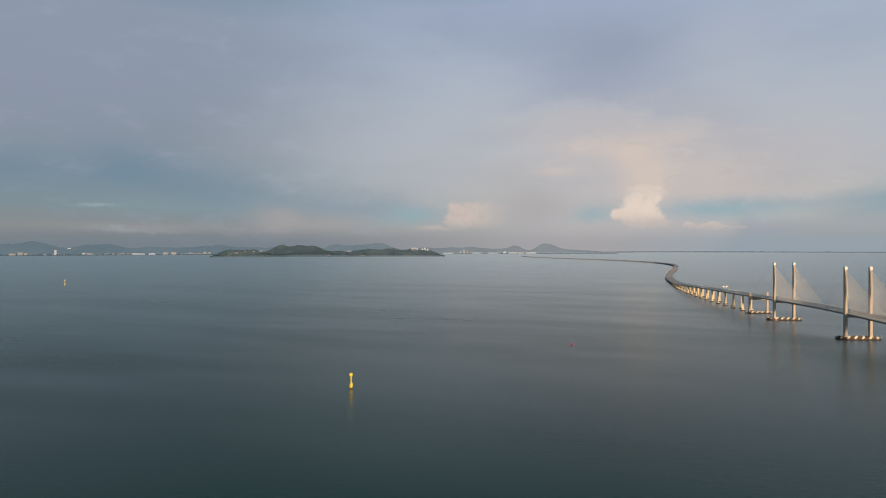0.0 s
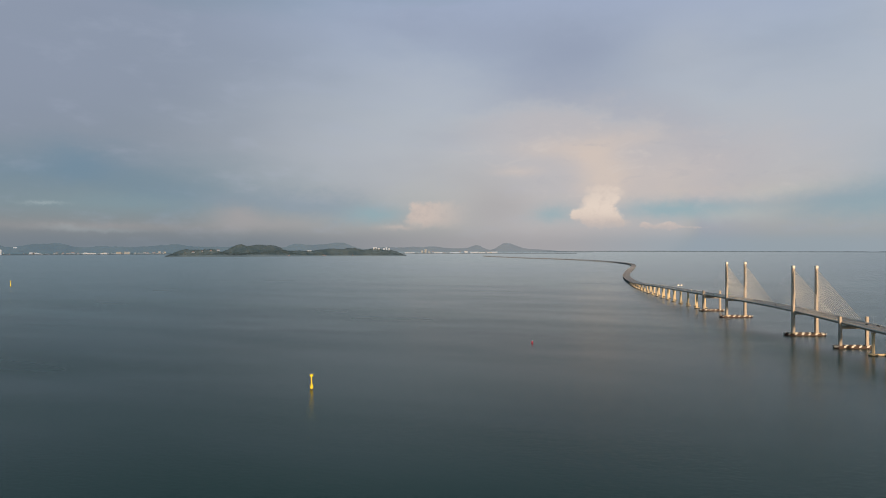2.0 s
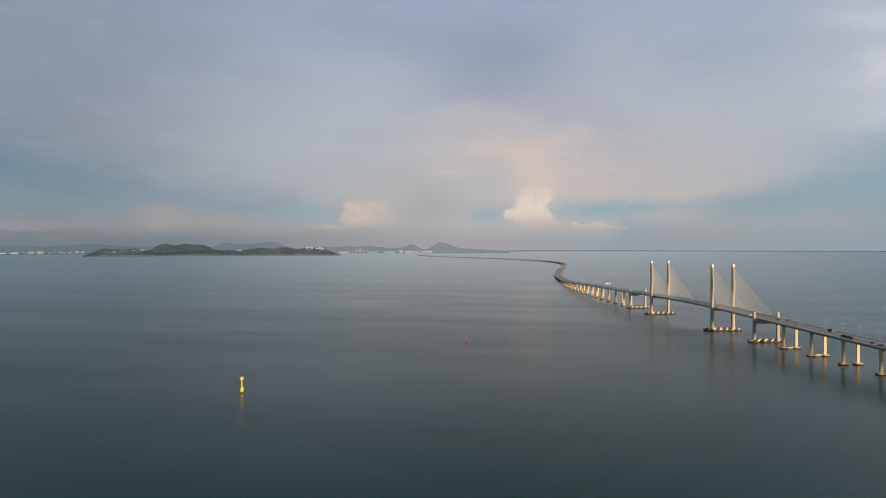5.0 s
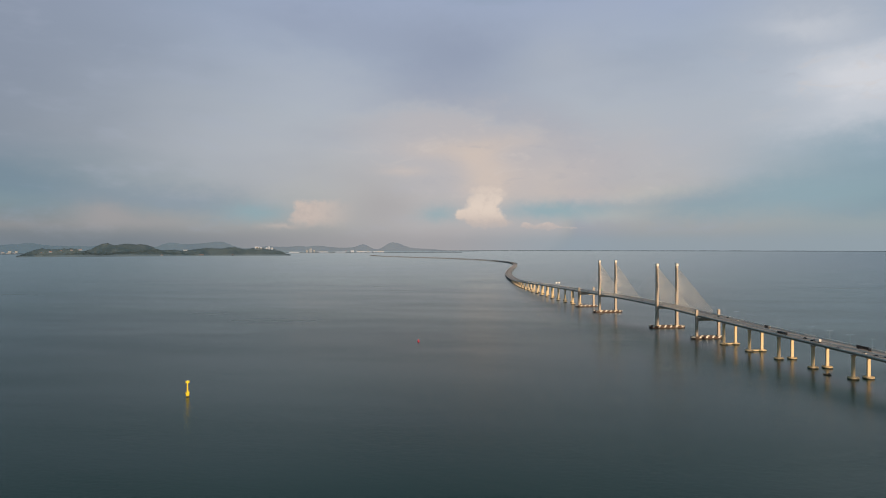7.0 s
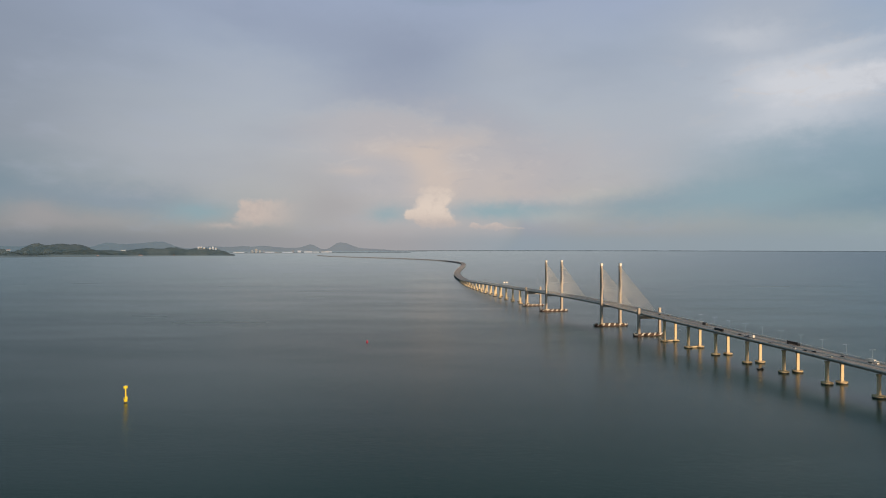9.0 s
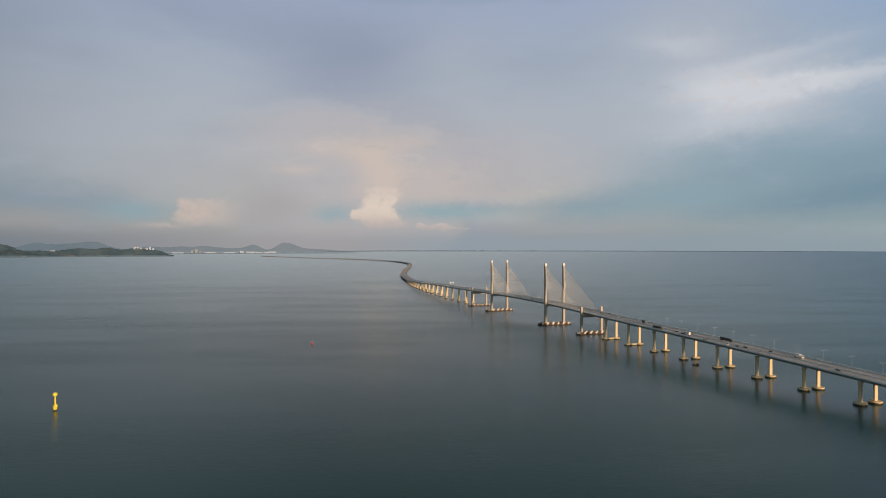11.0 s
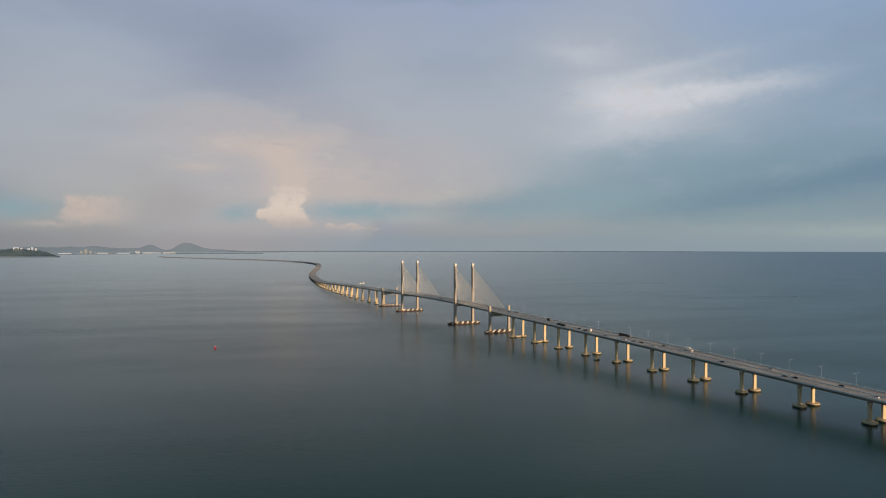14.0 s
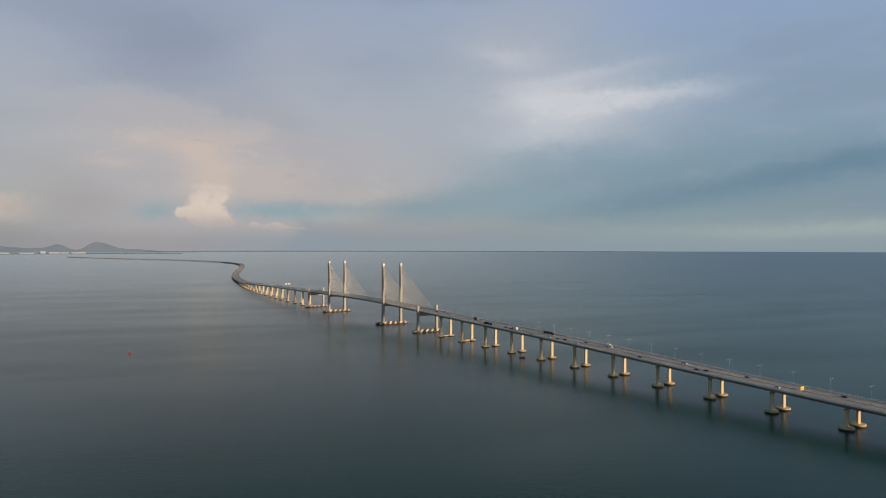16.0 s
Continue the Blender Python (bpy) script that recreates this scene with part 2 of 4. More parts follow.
# ---- materials ----
def material(name, build, air=0.0):
    """air: how much of the sky behind shines through, standing in for haze on what lies farther off."""
    mat = bpy.data.materials.new(name)
    mat.use_nodes = True
    n = Nodes(mat.node_tree)
    out = n.add("ShaderNodeOutputMaterial")
    bsdf = n.add("ShaderNodeBsdfPrincipled")
    if air:
        thin, both = n.add("ShaderNodeBsdfTransparent"), n.add("ShaderNodeMixShader")
        n.put(both.inputs[0], air(n) if callable(air) else air)
        n.t.links.new(bsdf.outputs[0], both.inputs[1]), n.t.links.new(thin.outputs[0], both.inputs[2]), n.t.links.new(both.outputs[0], out.inputs[0])
    else:
        n.t.links.new(bsdf.outputs[0], out.inputs[0])
    build(n, bsdf)
    return mat


def surface(name, base, rough=0.7, metal=0.0, grain=3.0, patch=0.12, wear=0.3, dark=0.55, bump=0.02, stretch=(1, 1, 0.25), vary=0.12, air=0.0):
    """A painted or mineral surface: fine grain, larger stains drawn out downwards, relief, and a tone of its own for each piece."""

    def build(n, b):
        co = n.add("ShaderNodeTexCoord").outputs["Object"]
        small = n.noise(co, grain, 4.0, 0.6)
        large = n.noise(n.scaled(co, *stretch), patch, 4.0, 0.55)
        own = n.add("ShaderNodeObjectInfo").outputs["Random"]
        low = tuple(c * dark for c in base)
        col = n.mix(n.m("MULTIPLY", n.span(large, 0.38, 0.72), wear), (*base,), low)
        col = n.mix(n.m("MULTIPLY", n.span(small, 0.3, 0.75), 0.25), col, tuple(c * 0.75 for c in base))
        col = n.mix(n.m("MULTIPLY", own, vary), col, low)
        n.put(b.inputs["Base Color"], col)
        n.put(b.inputs["Roughness"], n.span(small, 0.2, 0.8, max(rough - 0.1, 0.05), min(rough + 0.1, 1)))
        b.inputs["Metallic"].default_value = metal
        bp = n.add("ShaderNodeBump")
        bp.inputs["Strength"].default_value, bp.inputs["Distance"].default_value = 0.4, bump
        n.put(bp.inputs["Height"], small)
        n.put(b.inputs["Normal"], bp.outputs[0])

    return material(name, build, air)


def water(n, b):
    co = n.add("ShaderNodeTexCoord").outputs["Object"]
    # wind lanes, long across the view
    turn = n.add("ShaderNodeVectorRotate")
    turn.inputs["Angle"].default_value = radians(14)
    n.put(turn.inputs[0], co)
    v = turn.outputs[0]
    lanes = n.noise(n.scaled(v, 0.0011, 0.0052, 1), 1.0, 5.0, 0.55, 0.4)
    patches = n.noise(n.scaled(v, 0.0035, 0.011, 1), 1.0, 4.0, 0.5)
    chop = n.noise(n.scaled(v, 0.2, 0.34, 1), 1.0, 2.0, 0.5)
    ripple = n.noise(n.scaled(v, 0.65, 1.1, 1), 1.0, 2.0, 0.5)
    swell = n.noise(n.scaled(v, 0.022, 0.07, 1), 1.0, 3.0, 0.55)
    silt = n.noise(n.scaled(v, 0.0016, 0.0024, 1), 1.0, 3.0, 0.5)
    n.put(b.inputs["Base Color"], n.mix(n.span(silt, 0.35, 0.7), (0.0, 0.037, 0.031), (0.0, 0.042, 0.031)))
    b.inputs["IOR"].default_value = 1.27
    n.put(b.inputs["Specular Tint"], (0.7, 1.0, 0.98))
    calm = n.m("ADD", n.m("MULTIPLY", lanes, 0.65), n.m("MULTIPLY", patches, 0.35))
    n.put(b.inputs["Roughness"], n.span(calm, 0.35, 0.65, 0.215, 0.275))
    bp = n.add("ShaderNodeBump")
    n.put(bp.inputs["Strength"], n.span(calm, 0.37, 0.61, 0.34, 0.95))
    bp.inputs["Distance"].default_value = 0.22
    n.put(bp.inputs["Height"], n.total([chop, n.m("MULTIPLY", ripple, 0.35), n.m("MULTIPLY", swell, 0.6)]))
    n.put(b.inputs["Normal"], bp.outputs[0])


def woods(low, high, scale):
    def build(n, b):
        co = n.add("ShaderNodeTexCoord").outputs["Object"]
        a = n.noise(co, scale, 5.0, 0.65)
        big = n.noise(co, scale * 0.12, 3.0, 0.5)
        col = n.mix(n.span(a, 0.3, 0.7), low, high)
        n.put(b.inputs["Base Color"], n.mix(n.m("MULTIPLY", n.span(big, 0.45, 0.7), 0.4), col, tuple(c * 1.4 for c in high)))
        b.inputs["Roughness"].default_value = 1.0
        b.inputs["Specular IOR Level"].default_value = 0.1

    return build


def sea_haze(n):
    """Haze put into the far sea: it thins with distance and shows low sky."""
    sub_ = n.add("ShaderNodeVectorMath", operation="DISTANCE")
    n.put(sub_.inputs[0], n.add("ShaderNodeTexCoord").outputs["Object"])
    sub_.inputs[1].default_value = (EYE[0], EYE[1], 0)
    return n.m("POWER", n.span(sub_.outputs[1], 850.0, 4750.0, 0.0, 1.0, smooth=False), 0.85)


SEA = material("sea_water", water, sea_haze)
CONCRETE = surface("pale_concrete", (0.74, 0.62, 0.42), 0.8, grain=1.6, wear=0.45)
PYLON = surface("pylon_concrete", (0.52, 0.46, 0.40), 0.75, grain=1.2, wear=0.3)
GIRDER = surface("girder_concrete", (0.41, 0.38, 0.33), 0.85, grain=1.0, patch=0.06, wear=0.5, stretch=(1, 1, 0.6))
# Darker, part see-through copies of the deck concretes: shade and haze put into colour.
GIRDER_HAZED = surface("hazy_girder_concrete", (0.20, 0.215, 0.23), 0.85, grain=1.0, patch=0.06, wear=0.5, stretch=(1, 1, 0.6), air=0.3)
PARAPET_HAZED = surface("hazy_parapet_concrete", (0.36, 0.38, 0.40), 0.8, grain=1.0, wear=0.35, air=0.5)
PARAPET = surface("parapet_concrete", (0.76, 0.76, 0.78), 0.8, grain=1.0, wear=0.35)
STAIN = surface("tide_stain", (0.035, 0.034, 0.028), 0.6, grain=2.0, wear=0.5)


def asphalt(n, b):
    """Worn asphalt: darker wheel tracks along each lane of the straight, oil stains, patches of newer surfacing."""
    co = n.add("ShaderNodeTexCoord").outputs["Object"]
    sep = n.add("ShaderNodeSeparateXYZ")
    n.put(sep.inputs[0], co)
    x, y, _ = sep.outputs
    small = n.noise(co, 2.0, 4.0, 0.6)
    worn = n.noise(n.scaled(co, 0.35, 0.012, 1), 1.0, 4.0, 0.6)
    newer = n.noise(n.scaled(co, 0.05, 0.006, 1), 1.0, 2.0, 0.4)
    track = n.span(n.m("SINE", n.m("MULTIPLY", n.m("SUBTRACT", n.m("ABSOLUTE", x), 1.7), 3.40)), -0.2, 0.9)
    track = n.m("MULTIPLY", n.m("MULTIPLY", track, n.span(y, 400.0, 440.0, 1.0, 0.0)), n.span(worn, 0.3, 0.6, 0.45, 1.0))
    col = n.mix(n.span(worn, 0.4, 0.68), (0.48, 0.43, 0.425), (0.365, 0.325, 0.32))
    col = n.mix(n.m("MULTIPLY", track, 0.55), col, (0.22, 0.205, 0.212))
    col = n.mix(n.span(newer, 0.56, 0.6, 0.0, 0.35), col, (0.22, 0.22, 0.245))
    n.put(b.inputs["Base Color"], n.mix(n.span(small, 0.3, 0.75, 0.0, 0.3), col, (0.24, 0.24, 0.265)))
    n.put(b.inputs["Roughness"], n.span(small, 0.2, 0.8, 0.42, 0.6))


ASPHALT = material("asphalt", asphalt)
RAIL = surface("railing_paint", (0.72, 0.76, 0.80), 0.5, metal=0.2, wear=0.15)
# bluish and part see-through: haze put into the paint to fade the posts
LAMP = surface("hazed_lamp_paint", (0.44, 0.53, 0.64), 0.5, metal=0.2, wear=0.15, air=0.35)
PAINT = surface("road_paint", (0.84, 0.84, 0.82), 0.6)
WHITE = surface("white_paint", (0.80, 0.80, 0.78), 0.5, wear=0.2)
BLACK = surface("black_rubber", (0.034, 0.014, 0.012), 0.6)
STEEL = surface("galvanised_steel", (0.30, 0.32, 0.34), 0.5, metal=0.4)
CABLE = surface("cable_sheath", (0.80, 0.79, 0.76), 0.45, wear=0.1)
YELLOW = surface("yellow_paint", (0.92, 0.76, 0.03), 0.45, wear=0.2, dark=0.7)
RED = surface("red_paint", (0.62, 0.02, 0.075), 0.45, wear=0.2)
GREEN = surface("green_sign_sheet", (0.02, 0.28, 0.13), 0.4, wear=0.1)
GLASS = surface("dark_glass", (0.02, 0.025, 0.03), 0.08, wear=0.0)
TYRE = surface("tyre", (0.02, 0.02, 0.02), 0.9)
CAR_WHITE = surface("white_car_paint", (0.78, 0.78, 0.77), 0.25, wear=0.05)
CAR_DARK = surface("black_car_paint", (0.010, 0.014, 0.022), 0.25, wear=0.05)
CAR_GREY = surface("grey_car_paint", (0.25, 0.26, 0.27), 0.3, metal=0.4, wear=0.05)
HULL = surface("boat_hull", (0.045, 0.04, 0.04), 0.6)
# the blue and the see-through share of these three are painted haze
WOODS = material("hazed_island_woods", woods((0.030, 0.064, 0.100), (0.072, 0.108, 0.135), 0.03), 0.36)
HILLS = material("hazed_hills", woods((0.022, 0.082, 0.160), (0.050, 0.122, 0.200), 0.012), 0.58)
SHORE = material("hazed_shore", woods((0.045, 0.085, 0.120), (0.065, 0.105, 0.140), 0.05), 0.42)
# see-through share paints haze on the town; plasters are blued against warm sunlight
ROOF = surface("hazed_clay_roof", (0.34, 0.20, 0.19), 0.8, air=0.3)
PLASTER = surface("hazed_town_plaster", (0.27, 0.36, 0.49), 0.8, wear=0.2, vary=0.5, air=0.45)
CHALK = surface("hazed_white_plaster", (0.46, 0.60, 0.85), 0.8, wear=0.15, vary=0.15, air=0.25)


# ---- mesh helpers ----
def part(name, bm, mat, parent=None, label=""):
    me = bpy.data.meshes.new(name)
    bm.to_mesh(me)
    bm.free()
    me.materials.append(mat)
    ob = new(name, me)
    ob.parent = parent
    return tagged(ob, label)


def thing(name, label, category, group="", kind="", at=None):
    ob = new(name)
    ob.empty_display_size = 2
    if at is not None:
        ob.matrix_basis = at
    return tagged(ob, label, category, group, kind)


def box(bm, c, s, bevel=0.0, taper=1.0):
    """A box with centre c and size s; its top is scaled by taper."""
    vs = []
    for k in (-1, 1):
        q = taper if k > 0 else 1.0
        vs += [bm.verts.new((c[0] + i * s[0] / 2 * q, c[1] + j * s[1] / 2 * q, c[2] + k * s[2] / 2)) for i, j in ((-1, -1), (1, -1), (1, 1), (-1, 1))]
    fs = [bm.faces.new([vs[i] for i in f]) for f in ((3, 2, 1, 0), (4, 5, 6, 7), (0, 1, 5, 4), (1, 2, 6, 5), (2, 3, 7, 6), (3, 0, 4, 7))]
    if bevel:
        bmesh.ops.bevel(bm, geom=list({e for f in fs for e in f.edges}), offset=bevel, segments=1, affect="EDGES")
    return bm


def rings(bm, loops, closed=True, caps=True):
    """Skins a row of loops of equal length."""
    rows = [[bm.verts.new(p) for p in loop] for loop in loops]
    n = len(rows[0])
    for a, b in zip(rows, rows[1:]):
        for i in range(n if closed else n - 1):
            j = (i + 1) % n
            bm.faces.new((a[i], a[j], b[j], b[i]))
    if caps and closed:
        bm.faces.new(rows[0][::-1])
        bm.faces.new(rows[-1])
    return bm


def lathe(bm, profile, seg=24, c=(0, 0), squash=1.0):
    """Turns (radius, height) pairs about the upright axis."""
    return rings(bm, [[(c[0] + r * math.cos(a), c[1] + r * squash * math.sin(a), z) for a in (2 * math.pi * i / seg for i in range(seg))] for r, z in profile])


def rod(bm, p, q, r, r2=None, seg=6):
    p, q = Vector(p), Vector(q)
    d = (q - p).normalized()
    u = d.orthogonal().normalized()
    w = d.cross(u)
    ang = [2 * math.pi * i / seg for i in range(seg)]
    return rings(bm, [[o + (u * math.cos(a) + w * math.sin(a)) * rr for a in ang] for o, rr in ((p, r), (q, r if r2 is None else r2))])


def chamfered(sx, sy, ch, z, c=(0, 0)):
    x, y = sx / 2, sy / 2
    return [(c[0] + a, c[1] + b, z) for a, b in ((-x + ch, -y), (x - ch, -y), (x, -y + ch), (x, y - ch), (x - ch, y), (-x + ch, y), (-x, y - ch), (-x, -y + ch))]


# ---- the lie of sea and distance ----
NEAR, REACH, EARTH = 2400.0, 4950.0, 7.4e6


def far(x, y, z):
    """Brings what lies more than NEAR metres off closer along its line of sight, at a smaller size, so that the whole strait fits in."""
    dx, dy = x - EYE[0], y - EYE[1]
    r = max(math.hypot(dx, dy), 1e-6)
    k = 1.0
    if r > NEAR:
        q = (r - NEAR) / (REACH - NEAR)
        k = (NEAR + (REACH - NEAR) * q / (1 + q)) / r
    drop = r * r / (2 * EARTH)
    return (EYE[0] + dx * k, EYE[1] + dy * k, EYE[2] - k * (EYE[2] - z + drop))


def bearing(az, r, z=0.0):
    """A true place from the azimuth (degrees clockwise from +y), the distance and the height."""
    a = radians(az)
    return EYE[0] + r * math.sin(a), EYE[1] + r * math.cos(a), z


def make_sea():
    bm = bmesh.new()
    seg = 240
    radii = [60 * i for i in range(1, 40)] + [2400 * (44000 / 2400) ** (i / 70) for i in range(71)]
    loops = []
    for r in radii:
        loops.append([far(EYE[0] + r * math.sin(a), EYE[1] + r * math.cos(a), 0) for a in (-2 * math.pi * i / seg for i in range(seg))])
    rings(bm, loops, caps=False)
    bm.verts.ensure_lookup_table()
    bm.faces.new([bm.verts[i] for i in range(seg)])
    for fc in bm.faces:
        fc.smooth = True
    bmesh.ops.recalc_face_normals(bm, faces=bm.faces)
    up = sum(fc.normal.z for fc in bm.faces)
    if up < 0:
        bmesh.ops.reverse_faces(bm, faces=bm.faces)
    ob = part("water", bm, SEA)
    tagged(ob, "calm grey-green sea with faint wind lanes", "sea", kind="structure")


make_sea()

# ---- the line of the bridge ----
MAIN = 241.8  # between the pylons; the near pylon stands at y = 0
SIDE = 117.5
KNOTS = ((0, 440), (1.5, 520), (4, 590), (8, 650), (13, 740), (21, 860), (34, 990), (52, 1130), (90, 1352), (150, 1668), (218, 1954), (362, 2482), (512, 2996), (615, 3386),
         (690, 3730), (735, 4050), (752, 4400), (738, 4800), (640, 5500), (450, 6200), (200, 6850), (-110, 8000), (-300, 9000))


def height(y):
    """The road's height."""
    pts = ((-1300, 14), (-900, 16.0), (-750, 18.0), (-640, 20.3), (-520, 23.8), (-400, 27.1), (-280, 29.4), (-150, 32.2), (0, 36.4), (60, 36.9), (121, 37.1), (182, 36.6), (242, 35.9), (360, 34.2),
           (560, 31.4), (740, 27.4), (900, 22.9), (1050, 17.9), (1200, 13.4), (1400, 9.8), (9999, 8.6))
    for (a, za), (b, zb) in zip(pts, pts[1:]):
        if y <= b:
            return za + (zb - za) * (y - a) / (b - a)
    return pts[-1][1]


def road_height(y):
    return sum(height(y + d) for d in (-45, -30, -15, 0, 15, 30, 45)) / 7


def line():
    """Places along the middle of the road with its heading, some metres apart."""
    pts = [Vector((0, -1250 + 10.0 * i)) for i in range(170)]
    ks = [Vector(k) for k in KNOTS]
    for i in range(len(ks) - 1):
        p0, p1, p2, p3 = ks[max(i - 1, 0)], ks[i], ks[i + 1], ks[min(i + 2, len(ks) - 1)]
        if i == 0:
            p0 = Vector((0, 360))
        steps = max(4, int((p2 - p1).length / 14))
        for s in range(steps):
            t = s / steps
            pts.append(0.5 * (2 * p1 + (p2 - p0) * t + (2 * p0 - 5 * p1 + 4 * p2 - p3) * t * t + (3 * p1 - p0 - 3 * p2 + p3) * t ** 3))
    out, run = [], 0.0
    for i, p in enumerate(pts):
        d = (pts[min(i + 1, len(pts) - 1)] - pts[max(i - 1, 0)]).normalized()
        if i:
            run += (p - pts[i - 1]).length
        out.append((run, p, Vector((d.y, -d.x)), road_height(p.y)))
    return out


LINE = line()


def station(run):
    """The place, the way to the right and the road's height so many metres along the line."""
    lo, hi = 0, len(LINE) - 1
    while hi - lo > 1:
        m = (lo + hi) // 2
        lo, hi = (m, hi) if LINE[m][0] <= run else (lo, m)
    a, b = LINE[lo], LINE[hi]
    t = max(0.0, min(1.0, (run - a[0]) / (b[0] - a[0])))
    return a[1].lerp(b[1], t), a[2].lerp(b[2], t).normalized(), a[3] + (b[3] - a[3]) * t


def sweep(bm, shape, start, end, step=12.0):
    """Draws a closed cross section (across, up) along the road."""
    count = max(1, int((end - start) / step))
    loops = []
    for i in range(count + 1):
        p, side, z = station(start + (end - start) * i / count)
        loops.append([far(p.x + side.x * a, p.y + side.y * a, z + u) for a, u in shape])
    return rings(bm, loops)


def run_at(y):
    return y + 1250.0  # on the straight part


END = LINE[-1][0]
# half of the twin deck: a box girder under a wide slab
BOX = ((0.35, -0.25), (0.35, -0.7), (4.0, -1.05), (5.2, -3.4), (9.4, -3.4), (10.6, -1.05), (14.9, -0.6), (14.9, -0.25))
spans = [run_at(-1250), run_at(-900), run_at(-669.5), run_at(-504.5), run_at(-339.5), run_at(-174.5), run_at(-118.5), run_at(0), run_at(MAIN), run_at(MAIN + SIDE), run_at(640), run_at(1100), run_at(2000), run_at(3200), END]
deck = thing("bridge_deck", "long curving concrete sea bridge deck with two carriageways", "bridge deck", kind="structure")
for a, b in zip(spans, spans[1:]):
    # the farthest spans take the copies with painted shade and haze
    girder_mat, parapet_mat = (GIRDER_HAZED, PARAPET_HAZED) if a >= run_at(3200) else (GIRDER, PARAPET)
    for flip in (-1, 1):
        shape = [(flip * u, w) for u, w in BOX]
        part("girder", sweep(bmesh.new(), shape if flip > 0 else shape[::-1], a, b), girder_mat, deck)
    for flip in (-1, 1):
        lo, hi = sorted((flip * 0.9, flip * 14.2))
        part("carriageway", sweep(bmesh.new(), ((lo, -0.246), (hi, -0.246), (hi, 0.0), (lo, 0.0)), a, b), ASPHALT, deck, "grey asphalt carriageway")
        lo, hi = sorted((flip * 14.25, flip * 14.8))
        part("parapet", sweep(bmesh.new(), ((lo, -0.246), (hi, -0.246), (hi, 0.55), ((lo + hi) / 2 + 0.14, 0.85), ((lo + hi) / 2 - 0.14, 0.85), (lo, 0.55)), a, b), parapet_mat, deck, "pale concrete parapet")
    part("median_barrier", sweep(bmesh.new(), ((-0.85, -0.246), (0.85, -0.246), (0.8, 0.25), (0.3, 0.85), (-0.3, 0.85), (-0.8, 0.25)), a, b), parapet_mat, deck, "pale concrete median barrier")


def lane_lines():
    for flip in (-1, 1):
        for off in (1.7, 13.4):
            part("edge_line", sweep(bmesh.new(), ((flip * off - 0.16, 0.006), (flip * off + 0.16, 0.006), (flip * off + 0.16, 0.012), (flip * off - 0.16, 0.012)), run_at(-1000), run_at(900), 30), PAINT, deck, "solid white edge line")
        bm = bmesh.new()
        for off in (5.4, 9.1):
            s = run_at(-800)
            while s < run_at(430):
                p, side, z = station(s)
                z2 = station(s + 5)[2]
                x = p.x + flip * off
                vs = [bm.verts.new(v) for v in ((x - 0.14, p.y, z + 0.01), (x + 0.14, p.y, z + 0.01), (x + 0.14, p.y + 5, z2 + 0.01), (x - 0.14, p.y + 5, z2 + 0.01))]
                bm.faces.new(vs)
                s += 12
        tagged(part("lane_marking", bm, PAINT, deck, "broken white lane markings"), kind="stuff")


lane_lines()


def railings():
    """Steel rails on short posts along the top of both outer parapets."""
    for flip in (-1, 1):
        for up in (1.3, 1.8):
            a, b = flip * 14.52 - 0.07, flip * 14.52 + 0.07
            part("rail", sweep(bmesh.new(), ((a, up - 0.06), (b, up - 0.06), (b, up + 0.06), (a, up + 0.06)), run_at(-1000), run_at(1000), 15), RAIL, deck, "pale steel rail on the parapet")
        bm = bmesh.new()
        s = run_at(-1000)
        while s < run_at(900):
            p, side, z = station(s)
            c = p + side * flip * 14.52
            box(bm, (c.x, c.y, z + 1.33), (0.14, 0.14, 0.98))
            s += 3.0
        tagged(part("rail_post", bm, RAIL, deck, "short steel posts of the parapet rail"), kind="stuff")


railings()


# ---- piers ----
def pier(tall):
    """One column on its round pile cap, with the top widened under the girder."""
    root = thing("bridge_pier", "concrete bridge column on a round pile cap in the sea", "bridge pier", "piers of the sea bridge")
    bm = bmesh.new()
    lathe(bm, ((5.0, 0.7), (5.2, 0.9), (5.2, 1.85), (5.0, 2.0)), 28)
    cap = part("pile_cap", bm, CONCRETE, root, "round pale concrete pile cap")
    part("tide_band", lathe(bmesh.new(), ((4.6, -1.0), (5.1, -0.9), (5.24, -0.2), (5.24, 0.95), (5.0, 1.1)), 28), STAIN, cap, "dark tide stain round the cap")
    bm = bmesh.new()
    rings(bm, [chamfered(3.5, 1.7, 0.22, 1.9), chamfered(3.5, 1.7, 0.22, tall - 2.4)])
    part("column", bm, CONCRETE, root)
    bm = bmesh.new()
    rings(bm, [chamfered(3.54, 1.74, 0.22, tall - 2.45), chamfered(4.7, 2.3, 0.25, tall - 1.6), chamfered(4.7, 2.3, 0.25, tall - 0.45)])
    part("pier_head", bm, CONCRETE, root, "widened column head")
    for off in (-1.6, 1.6):
        part("bearing", box(bmesh.new(), (off, 0, tall - 0.22), (0.9, 1.1, 0.44)), BLACK, root, "dark bearing pad")
    return root


NEAR_LEG, FAR_LEG = -10.1, 6.8
for k in range(-1, 11):  # the approach on the near side
    y = -174.5 - 55.0 * k if k >= 0 else -174.5 - 55.0 * 11
    for off in (NEAR_LEG, FAR_LEG):
        p, side, z = station(run_at(y))
        q = pier(z - 3.4)
        q.matrix_basis = pose(p.x + side.x * off, p.y + side.y * off, 0)
        if k in (0, 1) and off == NEAR_LEG:
            bm = bmesh.new()
            box(bm, (8.45, 0, 1.2), (7.6, 3.4, 1.7), 0.15)
            part("tie_beam", bm, CONCRETE, q, "concrete beam that ties two pile caps")
first = run_at(MAIN + SIDE + 56)
